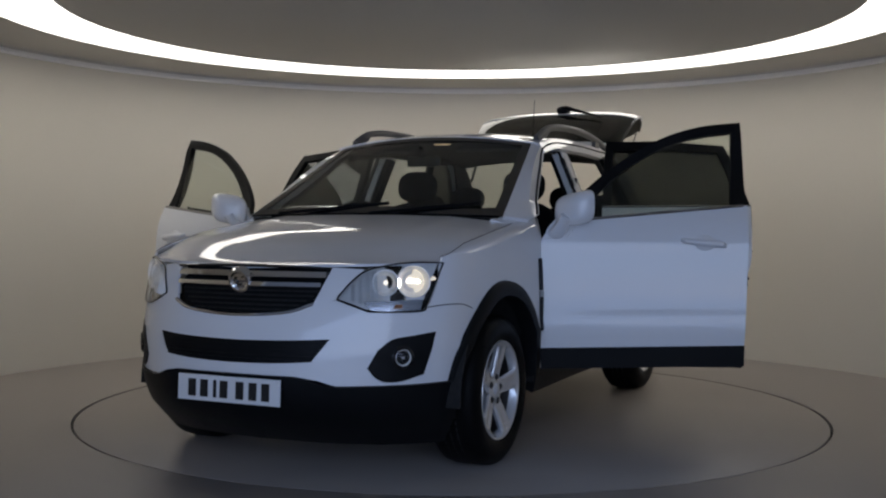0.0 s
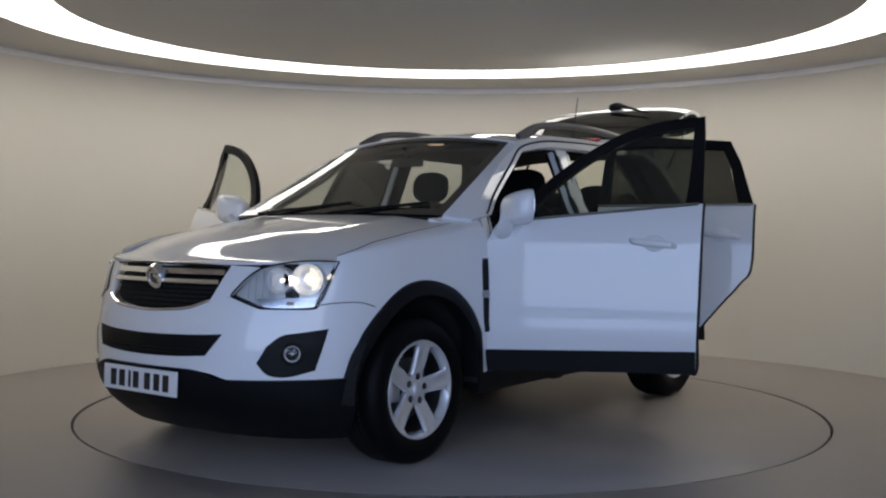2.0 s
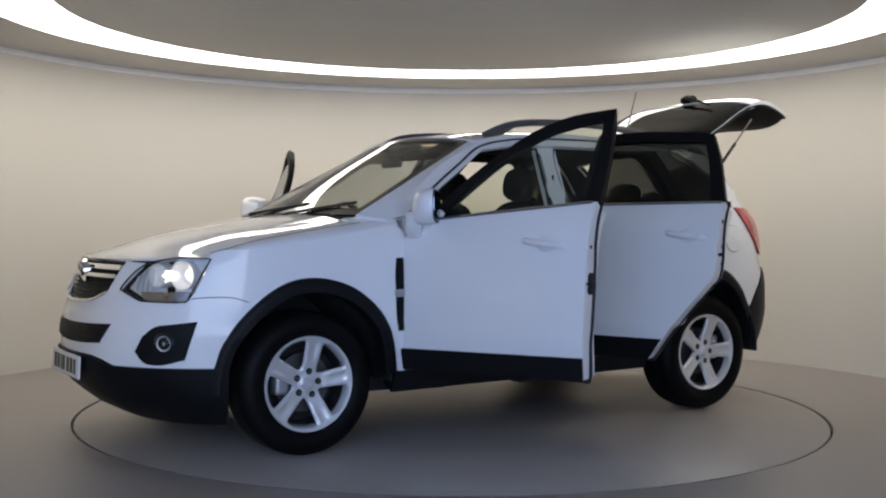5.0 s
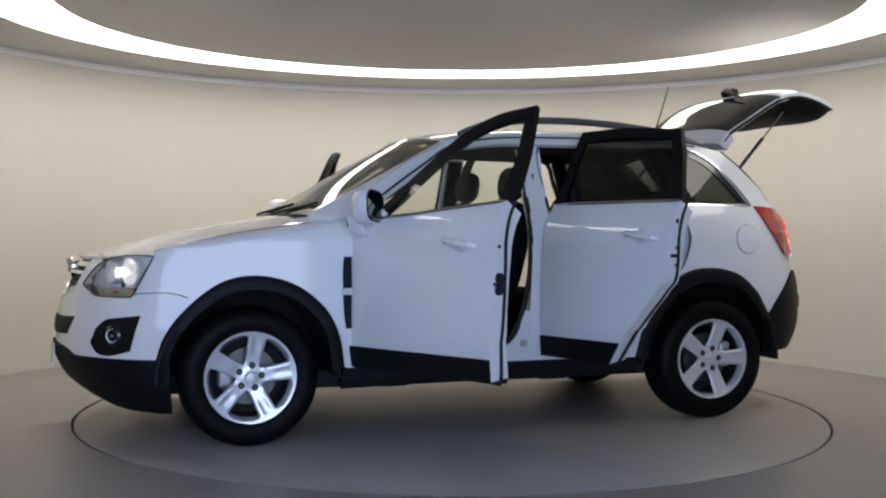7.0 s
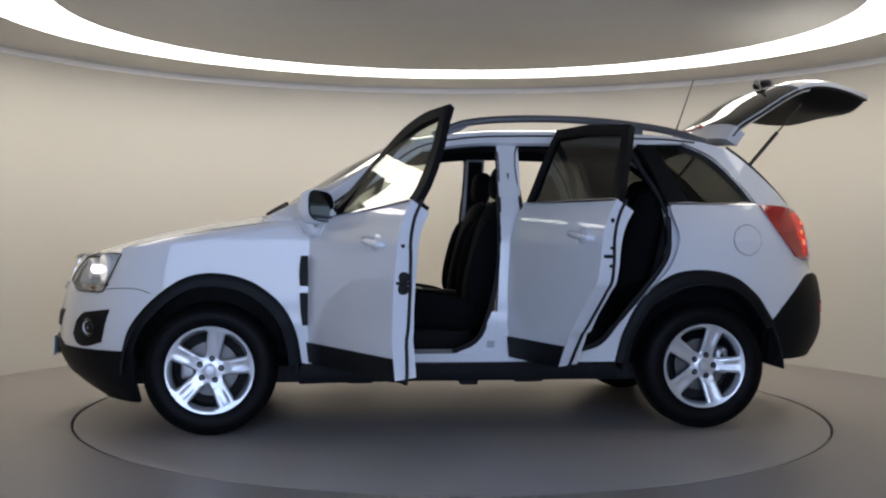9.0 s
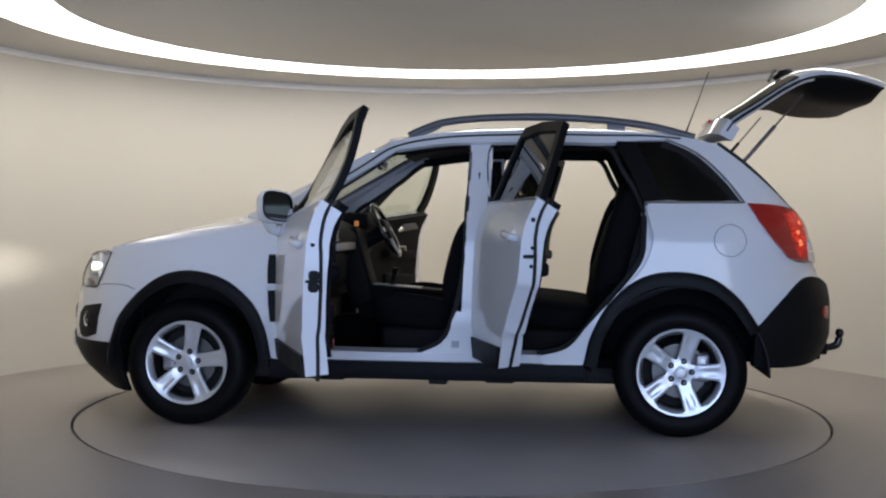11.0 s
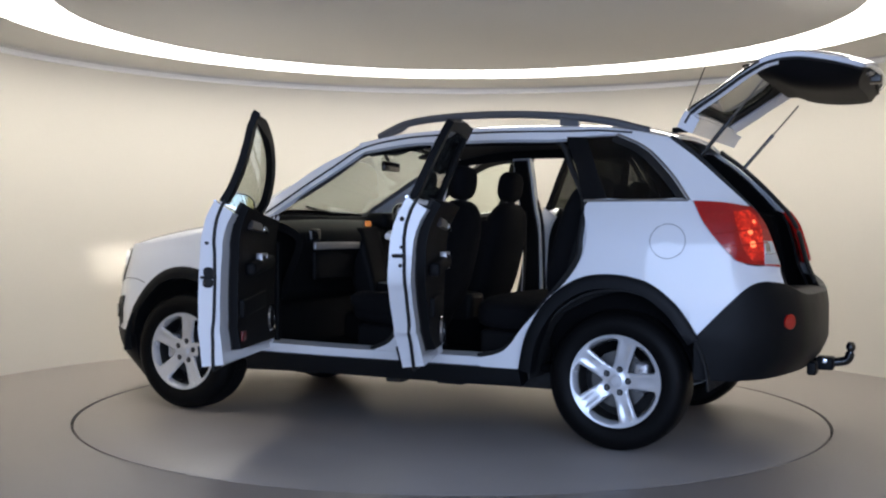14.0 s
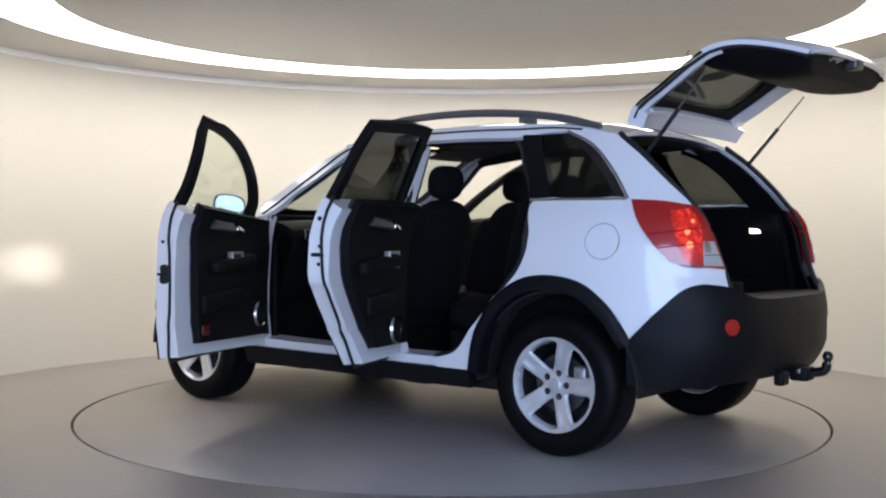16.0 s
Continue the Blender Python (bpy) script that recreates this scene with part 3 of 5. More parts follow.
    part("engine_tray", rbox((0.70, 1.1, 0.10), (1.62, 0, 0.33), 0.05, seg=2), UNDER, car)
    for x, y, w in ((0.02, 0.72, 0.10), (-0.32, 0.70, 0.16), (0.62, 0.70, 0.14)):
        for sg in (1, -1):
            part("jacking_rail", rbox((w, 0.10, 0.05), (x, sg * y, 0.272 + 0.01 * (w > 0.13)), 0.012), UNDER, car)
    part("exhaust", tube([(0.6, 0.25, 0.25), (-0.4, 0.28, 0.24), (-1.0, 0.22, 0.27), (-1.35, 0.20, 0.38), (-1.62, 0.20, 0.44)], 0.035, 10), STEEL, car)
    part("rear_silencer", rbox((0.20, 0.55, 0.13), (-1.66, 0.05, 0.44), 0.05), UNDER, car)
    part("axle_beam", rbox((0.12, 1.2, 0.10), (HUB_R, 0, 0.33), 0.03), UNDER, car)
    # chrome line under the quarter glass, and the quarter glass with its black edge
    both("quarter_glass", ruled([(-0.975, 1.596), (-1.01, 1.51), (-1.055, 1.40), (-1.118, 1.262)], [(-1.215, 1.596), (-1.37, 1.515), (-1.51, 1.385), (-1.603, 1.264)], flank(-0.010), 6, 7), 0.006, PRIVACY, "dark tinted rear quarter window")
    both("quarter_edge", ruled([(-1.215, 1.600), (-1.375, 1.522), (-1.515, 1.387), (-1.611, 1.264)], [(-1.19, 1.570), (-1.34, 1.50), (-1.475, 1.375), (-1.565, 1.268)], flank(-0.005), 6, 3), 0.006, GLOSSBLACK)
    both("quarter_edge", ruled([(-0.950, 1.598), (-1.030, 1.43), (-1.094, 1.264)], [(-1.060, 1.594), (-1.135, 1.43), (-1.215, 1.268)], flank(0.002), 6, 3), 0.006, FRAMEBLACK)
    both("quarter_strip", ruled([(-1.095, 1.252), (-1.38, 1.253), (-1.62, 1.254)], [(-1.095, 1.264), (-1.38, 1.265), (-1.62, 1.266)], flank(0.006), 6, 3), 0.008, DIMCHROME, "chrome strip")
    both("quarter_strip", ruled([(-1.215, 1.606), (-1.38, 1.525), (-1.52, 1.39), (-1.617, 1.262)], [(-1.228, 1.610), (-1.392, 1.530), (-1.533, 1.393), (-1.632, 1.260)], flank(0.005), 6, 3), 0.008, DIMCHROME, "chrome strip")
    # fuel flap: a round lid in a fine gap, left side only
    def flap(r, out):
        return [[side(-1.541 + r0 * math.cos(a), 1.056 + r0 * math.sin(a), out) for r0 in r] for a in np.linspace(0, 2 * math.pi, 33)]
    part("fuel_flap", slab(flap((0.004, 0.05, 0.083), 0.0035), 0.004), WHITE, car, "round white fuel flap")
    part("flap_gap", slab(flap((0.0838, 0.085, 0.0862), 0.0010), 0.002), SEALRUBBER, car)
    for sg in (1, -1):
        part("panel_gap", tube(np.array([side(x, z, 0.0005) for x, z in spline([(1.985, 0.775), (1.90, 0.784), (1.80, 0.782), (1.725, 0.760)], 5)]) * (1, sg, 1), 0.0022, 5), SEALRUBBER, car)
    # side vents behind the front wheels
    both("side_vent", ruled([(0.948, 0.80), (0.950, 0.88), (0.943, 0.962)], [(0.903, 0.80), (0.903, 0.88), (0.903, 0.962)], flank(0.006), 5, 4), 0.012, PLASTIC, "black side vent")
    both("side_vent", ruled([(0.948, 0.765), (0.944, 0.68), (0.934, 0.592)], [(0.903, 0.765), (0.903, 0.68), (0.903, 0.592)], flank(0.006), 5, 4), 0.012, PLASTIC, "black side vent")
    both("vent_bridge", ruled([(0.955, 0.768), (0.955, 0.797)], [(0.902, 0.768), (0.902, 0.797)], flank(0.009), 4, 3), 0.012, SILVERTRIM, "silver vent badge")


body_panels()


def front_details():
    # grille: black mesh, slats, chrome bars and frame, round badge
    top = [(-0.452, 0.938), (-0.25, 0.945), (0, 0.947), (0.25, 0.945), (0.452, 0.938)]
    low = [(-0.374, 0.792), (-0.25, 0.755), (0, 0.74), (0.25, 0.755), (0.374, 0.792)]
    grille = part("grille", slab(ruled(low, top, skin(-0.035), 6, 8), 0.01), PLASTIC, car, "black mesh grille with chrome bars")
    for z, h, mat, out in ((0.914, 0.012, CHROME, 0.004), (0.872, 0.009, CHROME, 0.006)):
        w = 0.374 + (z - 0.792) / 0.146 * 0.078 - 0.012
        part("chrome_bar", slab(ruled([(s, z - h) for s in np.linspace(-w, w, 9)], [(s, z + h) for s in np.linspace(-w, w, 9)], skin(out), 3, 4), 0.02), mat, grille, "chrome grille bar")
    for z in (0.765, 0.785, 0.805, 0.825, 0.845):
        w = 0.27 + (z - 0.765) * 1.6
        part("slat", slab(ruled([(s, z - 0.003) for s in np.linspace(-w, w, 7)], [(s, z + 0.003) for s in np.linspace(-w, w, 7)], skin(-0.022), 3, 2), 0.008), UNDER, grille)
    rim = [hull(s, z, 0.004) for s, z in spline(top, 6)] + [hull(s, z, 0.004) for s, z in spline(low[::-1], 6)]
    part("grille_frame", tube(rim[25:] , 0.008, 8), CHROME, grille, "chrome grille frame")
    part("grille_frame", tube(rim[:25], 0.006, 8), GLOSSBLACK, grille)
    c = hull(0.0, 0.885, 0.002)
    part("badge", lathe([(0.0, 0.012), (0.035, 0.010), (0.042, 0.016), (0.052, 0.016), (0.058, 0.004), (0.058, -0.02)], 32, "x", tuple(c), (0, 18, 0)), CHROME, grille, "round chrome badge")
    part("badge_mark", slab([[(c[0] + 0.016, y, c[2] + z) for y, z in ((0.03 * math.cos(a), 0.026 * math.sin(a)), (0.017 * math.cos(a), 0.013 * math.sin(a)))] for a in np.linspace(0.6, 5.2, 16)], 0.006), GLOSSBLACK, grille)
    # lower air intake
    low = [(-0.375, 0.553), (-0.2, 0.543), (0, 0.54), (0.2, 0.543), (0.375, 0.553)]
    top = [(-0.452, 0.648), (-0.25, 0.640), (0, 0.636), (0.25, 0.640), (0.452, 0.648)]
    intake = part("lower_intake", slab(ruled(low, top, skin(0.004), 6, 8), 0.012), PLASTIC, car, "black lower air intake")
    for z in (0.558, 0.574, 0.590, 0.606, 0.622):
        w = 0.37 + (z - 0.553) * 0.75
        part("slat", slab(ruled([(s, z - 0.003) for s in np.linspace(-w, w, 7)], [(s, z + 0.003) for s in np.linspace(-w, w, 7)], skin(0.010), 3, 2), 0.010), PLASTIC, intake)
    # number plate with plain bars
    plate = part("number_plate", rbox((0.012, 0.524, 0.112), (2.353, 0, 0.422), 0.005, (0, -2, 0)), PLATEWHITE, car, "white number plate with dark characters")
    for y in (-0.185, -0.122, -0.066, -0.02, 0.062, 0.128, 0.192):
        part("plate_bar", rbox((0.004, 0.040 if y != -0.066 else 0.016, 0.074), (2.360, y, 0.422), 0.001, (0, -2, 0), 1), PLATEINK, plate)
    for sg in (1, -1):
        # fog lamp in its black recess
        def fl(grid):
            return np.array(grid) if sg > 0 else flip(grid)
        rec = part("fog_recess", slab(fl(ruled([(0.61, 0.525), (0.66, 0.475), (0.745, 0.465), (0.865, 0.492)], [(0.655, 0.60), (0.72, 0.645), (0.80, 0.657), (0.925, 0.672)], skin(0.004), 5, 7)), 0.012), PLASTIC, car, "black fog lamp recess")
        p, q = hull(0.765, 0.567, -0.002), hull(0.765, 0.567, 0.108)
        d = Vector(q - p)
        turn = math.degrees(math.atan2(d.y, d.x)) * sg
        at = (p[0], p[1] * sg, p[2])
        part("fog_bowl", lathe([(0.0, -0.012), (0.012, -0.010), (0.024, -0.002), (0.036, 0.011)], 12, "x", at, (0, 0, turn)), LAMPSILVER, rec, "faceted silver fog lamp bowl", False)
        part("fog_bulb", lathe([(0.0, 0.010), (0.007, 0.008), (0.009, -0.010)], 12, "x", at, (0, 0, turn)), CLEARLENS, rec)
        part("fog_lens", lathe([(0.0, 0.018), (0.020, 0.017), (0.037, 0.012)], 24, "x", at, (0, 0, turn)), LENS, rec, "round clear fog lamp lens")
        part("fog_ring", lathe([(0.036, 0.008), (0.041, 0.015), (0.052, 0.006), (0.040, 0.0)], 24, "x", at, (0, 0, turn), True), GLOSSBLACK, rec)
        # headlamp: housing, bowls, bulb, indicator, clear lens
        lo = [(0.482, 0.812), (0.55, 0.790), (0.625, 0.764), (0.74, 0.760), (0.862, 0.762), (0.885, 0.79)]
        hi = [(0.486, 0.824), (0.545, 0.885), (0.61, 0.930), (0.72, 0.955), (0.84, 0.967), (0.985, 0.965)]
        lamp = part("headlamp", slab(fl(ruled(lo[:4], hi[:4], skin(-0.06), 5, 8)), 0.01), LAMPSILVER, car, "clear headlamp, lit")
        part("lamp_cheek", slab(fl(ruled([(0.80, 0.80), (0.84, 0.785), (0.885, 0.80)], [(0.80, 0.822), (0.85, 0.818), (0.90, 0.825)], skin(-0.03), 4, 3)), 0.02), LAMPSILVER, lamp)
        part("lamp_cheek", slab(fl(ruled([(0.80, 0.945), (0.86, 0.950), (0.94, 0.90)], [(0.80, 0.965), (0.88, 0.967), (0.985, 0.964)], skin(-0.03), 4, 3)), 0.02), LAMPSILVER, lamp)
        part("lens", slab(fl(ruled(lo, hi, skin(0.003), 6, 9)), 0.003), LENS, lamp, "clear lens")
        edge = [hull(s, z, 0.003) for s, z in spline(lo, 5)] + [hull(s, z, 0.003) for s, z in spline(hi[::-1], 5)]
        edge.append(edge[0])
        part("lamp_edge", tube(np.array(edge) * (1, sg, 1), 0.004, 6), GLOSSBLACK, lamp)
        part("lamp_band", slab(fl(ruled([(0.63, 0.765), (0.74, 0.762), (0.865, 0.765)], [(0.60, 0.80), (0.74, 0.805), (0.88, 0.808)], skin(-0.02), 5, 4)), 0.03), DIMCHROME, lamp)
        part("indicator", slab(fl(ruled([(0.74, 0.772), (0.775, 0.773)], [(0.74, 0.788), (0.775, 0.79)], skin(-0.015), 4, 3)), 0.01), AMBER, lamp, "amber indicator")
        for s, z, r, lit in ((0.865, 0.885, 0.068, True), (0.725, 0.88, 0.054, False)):
            p, q = hull(s, z, -0.075), hull(s, z, 0.025)
            d = Vector(q - p)
            turn = math.degrees(math.atan2(d.y, d.x)) * sg * 0.55
            at = (p[0], p[1] * sg, p[2])
            part("reflector", lathe([(0.030, 0.006), (r * 0.7, 0.012), (r * 0.88, 0.035), (r, 0.066), (r + 0.004, 0.066), (r + 0.004, 0.0)], 28, "x", at, (0, 0, turn)), LAMPSILVER, lamp, "silver reflector bowl")
            if lit:
                # plate emits in place of the light a reflector would throw back
                plate = [[(0.004, 0.0505 * math.cos(a), 0.0106 * math.sin(a)), (0.005, 0.053 * math.cos(a), 0.03 * math.sin(a)), (0.010, 0.056 * math.cos(a), 0.052 * math.sin(a))] for a in np.linspace(0, 2 * math.pi, 29)]
                b = slab(plate, 0.003, (-1, 0, 0))
                b.transform(pose(*at, 0, 3.0, 0))
                part("lit_bowl", b, BAFFLE, lamp, "inner reflector plate with lamp light put in as glow")
                # slit tube added to shape the beam; its walls emit as if lit
                for name, prof, mat in (("baffle", [(0.036, 0.012), (0.030, 0.012), (0.030, -0.12), (0.0, -0.12), (0.0, -0.122), (0.034, -0.122)], BAFFLE), ("beam_source", [(0.0, -0.117), (0.020, -0.117), (0.020, -0.119)], BEAM)):
                    b = lathe(prof, 24, "x")
                    for v in b.verts:
                        v.co.y, v.co.z = v.co.y * 1.7, v.co.z * 0.36
                    b.transform(pose(*at, 0, 3.0, 0))
                    part(name, b, mat, lamp)
            else:
                part("bulb", lathe([(0.0, 0.030), (0.006, 0.028), (0.008, 0.022), (0.008, 0.004)], 16, "x", at, (0, 0, turn)), HEADGLOW, lamp, "lit sidelight bulb")
        for s0 in (0.545, 0.580, 0.615, 0.650):
            zl, zh = float(np.interp(s0, [q[0] for q in lo], [q[1] for q in lo])) + 0.012, float(np.interp(s0, [q[0] for q in hi], [q[1] for q in hi])) - 0.010
            fin = [[hull(s0 + 0.016 * k, z, o) for k, o in ((0, -0.052), (0.6, -0.040), (1.0, -0.020))] for z in np.linspace(zl, zh, 5)]
            part("lamp_fin", slab(fl(fin), 0.003), LAMPSILVER, lamp, "silver lamp fin")


front_details()


def rear_details():
    for sg in (1, -1):
        def fl(grid):
            return np.array(grid) if sg > 0 else flip(grid)
        hi = [(4.555, 1.257), (4.70, 1.250), (4.82, 1.236), (4.905, 1.215), (4.985, 1.10), (5.055, 0.935)]
        lo = [(4.557, 1.25), (4.60, 1.16), (4.66, 1.075), (4.73, 1.00), (4.80, 0.955), (5.05, 0.932)]
        lamp = part("tail_lamp", slab(fl(ruled(lo, hi, lambda s, z: hull(s, z, 0.016 - 3 * (abs(s - 4.8) - 0.1) ** 2 * (abs(s - 4.8) > 0.1) * 0.08), 6, 9)), 0.05), REDLENS, car, "red tail lamp, lit")
        part("reverse_lens", slab(fl(ruled([(4.925, 0.948), (5.04, 0.945)], [(4.925, 1.06), (4.99, 1.06)], skin(0.019), 5, 5)), 0.006), CLEARLENS, lamp, "clear reversing lens")
        part("lit_element", slab(fl(ruled([(4.76, 1.205), (4.775, 1.12), (4.80, 1.03), (4.85, 0.965)], [(4.86, 1.213), (4.905, 1.17), (4.922, 1.08), (4.918, 0.965)], skin(0.018), 6, 7)), 0.003), REDGLOW, lamp, "dimly glowing red lens")
        for s1, z1, r1 in ((4.845, 1.105, 0.014), (4.855, 1.045, 0.017), (4.875, 1.155, 0.009)):
            part("lit_bulb", slab(fl([[hull(s1 + r * math.cos(a), z1 + r * math.sin(a), 0.0195) for r in (0.001, r1 * 0.6, r1)] for a in np.linspace(0, 2 * math.pi, 15)]), 0.002), REDBULB, lamp, "glowing bulb behind the red lens")
        part("reverse_block", slab(fl(ruled([(4.930, 1.010), (4.965, 1.010)], [(4.930, 1.052), (4.962, 1.052)], skin(0.021), 3, 3)), 0.003), DIMCHROME, lamp, "grey reflector block")
        part("reverse_rib", tube(np.array([hull(q, 0.999, 0.021) for q in np.linspace(4.928, 5.015, 5)]) * (1, sg, 1), 0.003, 5), CHROME, lamp)
        for z0 in (1.10, 1.03):
            part("lens_rib", tube(np.array([hull(s1, z0 + 0.10 * (s1 - 4.7), 0.019) for s1 in np.linspace(4.66 + (1.10 - z0) * 0.6, 4.95, 7)]) * (1, sg, 1), 0.003, 5), REDLENS, lamp)
        rows = [[hull(5.05 + r * math.cos(a), 0.667 + r * math.sin(a), 0.02) for r in (0.002, 0.02, 0.037)] for a in np.linspace(0, 2 * math.pi, 21)]
        part("reflector", slab(fl(rows), 0.008), REDLENS, car, "round red reflector")
    # tow bar
    bar = part("tow_bar", tube(spline([(-1.95, 0, 0.40), (-2.10, 0, 0.405), (-2.22, 0, 0.41), (-2.295, 0, 0.425), (-2.315, 0, 0.465)], 6), 0.024, 12), GLOSSBLACK, car, "black tow bar")
    part("tow_ball", lathe([(0.0, 0.05), (0.015, 0.047), (0.025, 0.03), (0.025, 0.012), (0.015, -0.002), (0.018, -0.03), (0.0, -0.032)], 20, "z", (-2.316, 0, 0.475)), GLOSSBLACK, bar, "black capped tow ball")
    part("tow_bracket", rbox((0.09, 0.11, 0.07), (-2.19, 0, 0.405), 0.015), PLASTIC, bar)
    part("tow_pin", rbox((0.022, 0.004, 0.022), (-2.19, 0.057, 0.42), 0.004), CHROME, bar)
    part("tow_socket", rbox((0.05, 0.09, 0.07), (-2.14, 0.14, 0.39), 0.015), PLASTIC, bar)
    # aerial
    aerial = part("aerial", tube([(-1.40, -0.02, 1.70), (-1.46, -0.03, 1.86), (-1.536, -0.047, 2.07)], [0.005, 0.004, 0.0025], 6), PLASTIC, car, "thin black roof aerial")
    part("aerial_base", rbox((0.09, 0.035, 0.03), (-1.39, -0.018, 1.675), 0.012), PLASTIC, aerial)
    # roof rails
    for sg in (1, -1):
        line = spline([(0.21, 1.634), (0.11, 1.678), (0.0, 1.710), (-0.216, 1.731), (-0.542, 1.735), (-0.873, 1.717), (-1.15, 1.680), (-1.38, 1.620)], 6)
        rail = part("roof_rail", tube([(x, sg * (0.615 - 0.02 * abs(x + 0.5)), z) for x, z in line], 0.017, 10, 1.25), RAILGREY, car, "grey roof rail")
        for x0, x1 in ((0.205, 0.0), (-1.36, -1.10), (-0.90, -1.0)):
            rows = []
            for x in np.linspace(x0, x1, 9):
                top, yy = float(np.interp(-x, -line[:, 0], line[:, 1])), 0.615 - 0.02 * abs(x + 0.5)
                f = (x - x0) / (x1 - x0)
                low = zroof(x) + 0.004 if x0 > -1.2 and x0 < 0 else (zroof(x) + 0.004) * (1 - f**3) + (top - 0.012) * f**3
                rows.append([(x, sg * (yy + 0.012), min(low, top)), (x, sg * (yy + 0.014), (min(low, top) + top) / 2), (x, sg * (yy + 0.008), top)])
            part("rail_foot", slab(rows, 0.026), RAILGREY, rail)


rear_details()


def wheels():
    tyre = [(0.233, 0.004), (0.245, 0.012), (0.285, 0.020), (0.315, 0.014), (0.338, -0.002), (0.349, -0.02), (0.3535, -0.05), (0.3535, -0.17), (0.345, -0.205), (0.31, -0.235), (0.25, -0.23), (0.22, -0.20)]
    def add(x, sg, spin):
        wheel = part("wheel", lathe([(0.235, 0.004), (0.232, 0.010), (0.222, 0.008), (0.212, -0.005), (0.205, -0.05), (0.20, -0.15), (0.215, -0.20), (0.225, -0.20), (0.212, -0.12), (0.222, -0.02)], 60, "y", closed=True),
                     ALLOY, car, "five-spoke silver alloy wheel with black tyre")
        # five broad spokes that flow into the hub and flare into the rim
        for k in range(5):
            rows = []
            for r in (0.028, 0.045, 0.060, 0.070, 0.078, 0.086, 0.093, 0.100, 0.108, 0.120, 0.140, 0.160, 0.180, 0.195, 0.206, 0.214, 0.2205, 0.225):
                half = 0.0395 + 0.007 * (r - 0.10) / 0.1
                wide = min(radians(36), math.asin(min(1.0, half / r)))
                if r < 0.099:
                    wide = wide + (radians(36) - wide) * ((0.099 - r) / 0.029 if r > 0.070 else 1.0) ** 2.6
                if r > 0.200:
                    wide = wide + (radians(36) - wide) * ((r - 0.200) / 0.025) ** 2.6
                h = float(np.interp(r, (0.028, 0.050, 0.075, 0.11, 0.16, 0.20, 0.225), (-0.016, -0.022, -0.021, -0.013, -0.004, 0.002, 0.007)))
                row = []
                for w in (-1.0, -0.93, -0.80, -0.46, -0.36, 0.0, 0.36, 0.46, 0.80, 0.93, 1.0):
                    open_edge = 1.0 if 0.075 < r < 0.215 else 0.0
                    dip = -0.012 * open_edge if abs(w) > 0.99 else -0.004 * open_edge if abs(w) > 0.9 else -0.003 if abs(w) < 0.4 and 0.135 < r < 0.200 else 0.0
                    row.append((r * math.sin(w * wide), h + dip, r * math.cos(w * wide)))
                rows.append(row)
            b = slab(rows, 0.034, (0, -1, 0.1))
            b.transform(pose(0, 0, 0, 0, spin + 72 * k, 0))
            part("spoke", b, ALLOY, wheel)
        part("hub", lathe([(0.0, -0.020), (0.034, -0.020), (0.040, -0.024), (0.040, -0.06)], 36, "y"), ALLOY, wheel)
        part("tyre", lathe(tyre, 72, "y"), RUBBER, wheel, "black rubber tyre")
        for groove in (-0.075, -0.11, -0.145):
            part("tread_groove", lathe([(0.3537, groove - 0.004), (0.3537, groove + 0.004), (0.350, groove)], 60, "y", closed=True), UNDER, wheel)
        part("centre_cap", lathe([(0.0, -0.004), (0.018, -0.005), (0.020, -0.008), (0.026, -0.008), (0.031, -0.013), (0.031, -0.03)], 24, "y"), ALLOY, wheel, "round centre cap")
        for k in range(5):
            a = radians(spin + 72 * k)
            at = (0.060 * math.sin(a), 0, 0.060 * math.cos(a))
            # black disc on the spoke paints the shade of a bolt well
            part("nut_shade_disc", lathe([(0.0165, -0.0195), (0.0150, -0.0185), (0.0135, -0.0200), (0.0, -0.0202)], 16, "y", at), UNDER, wheel, "black disc standing in for the shade in a bolt well")
            part("wheel_nut", lathe([(0.0, -0.009), (0.0075, -0.010), (0.010, -0.014), (0.010, -0.03)], 6, "y", at), STEEL, wheel, "steel wheel nut")
        part("brake_disc", lathe([(0.06, -0.075), (0.145, -0.075), (0.147, -0.10), (0.06, -0.10)], 40, "y", closed=True), STEEL, wheel, "steel brake disc")
        part("caliper", rbox((0.075, 0.085, 0.15), (0.118 * (1 if x > 0 else -1), -0.085, 0.02), 0.022), SILVERTRIM, wheel, "grey brake caliper")
        part("caliper_bolt", lathe([(0.0, 0.0), (0.012, 0.0), (0.012, -0.02)], 10, "y", (0.118 * (1 if x > 0 else -1), -0.040, 0.055)), CHROME, wheel)
        # sleeve added over the alloy barrel, darkening the gaps between the spokes
        part("rim_dark_sleeve", lathe([(0.2035, -0.030), (0.1995, -0.06), (0.1985, -0.145), (0.1975, -0.145), (0.1985, -0.06), (0.2020, -0.030)], 48, "y", closed=True), STEEL, wheel, "dark sleeve added inside the rim to darken the spoke gaps")
        part("wheel_back", lathe([(0.0, -0.15), (0.20, -0.15), (0.20, -0.16), (0.0, -0.16)], 30, "y"), UNDER, wheel)
        wheel.matrix_basis = pose(x, sg * HUB_Y, HUB_Z, 0, 0, 0 if sg > 0 else 180)
    add(HUB_F, 1, -10)
    add(HUB_R, 1, -17)
    add(HUB_F, -1, 10)
    add(HUB_R, -1, 40)


wheels()


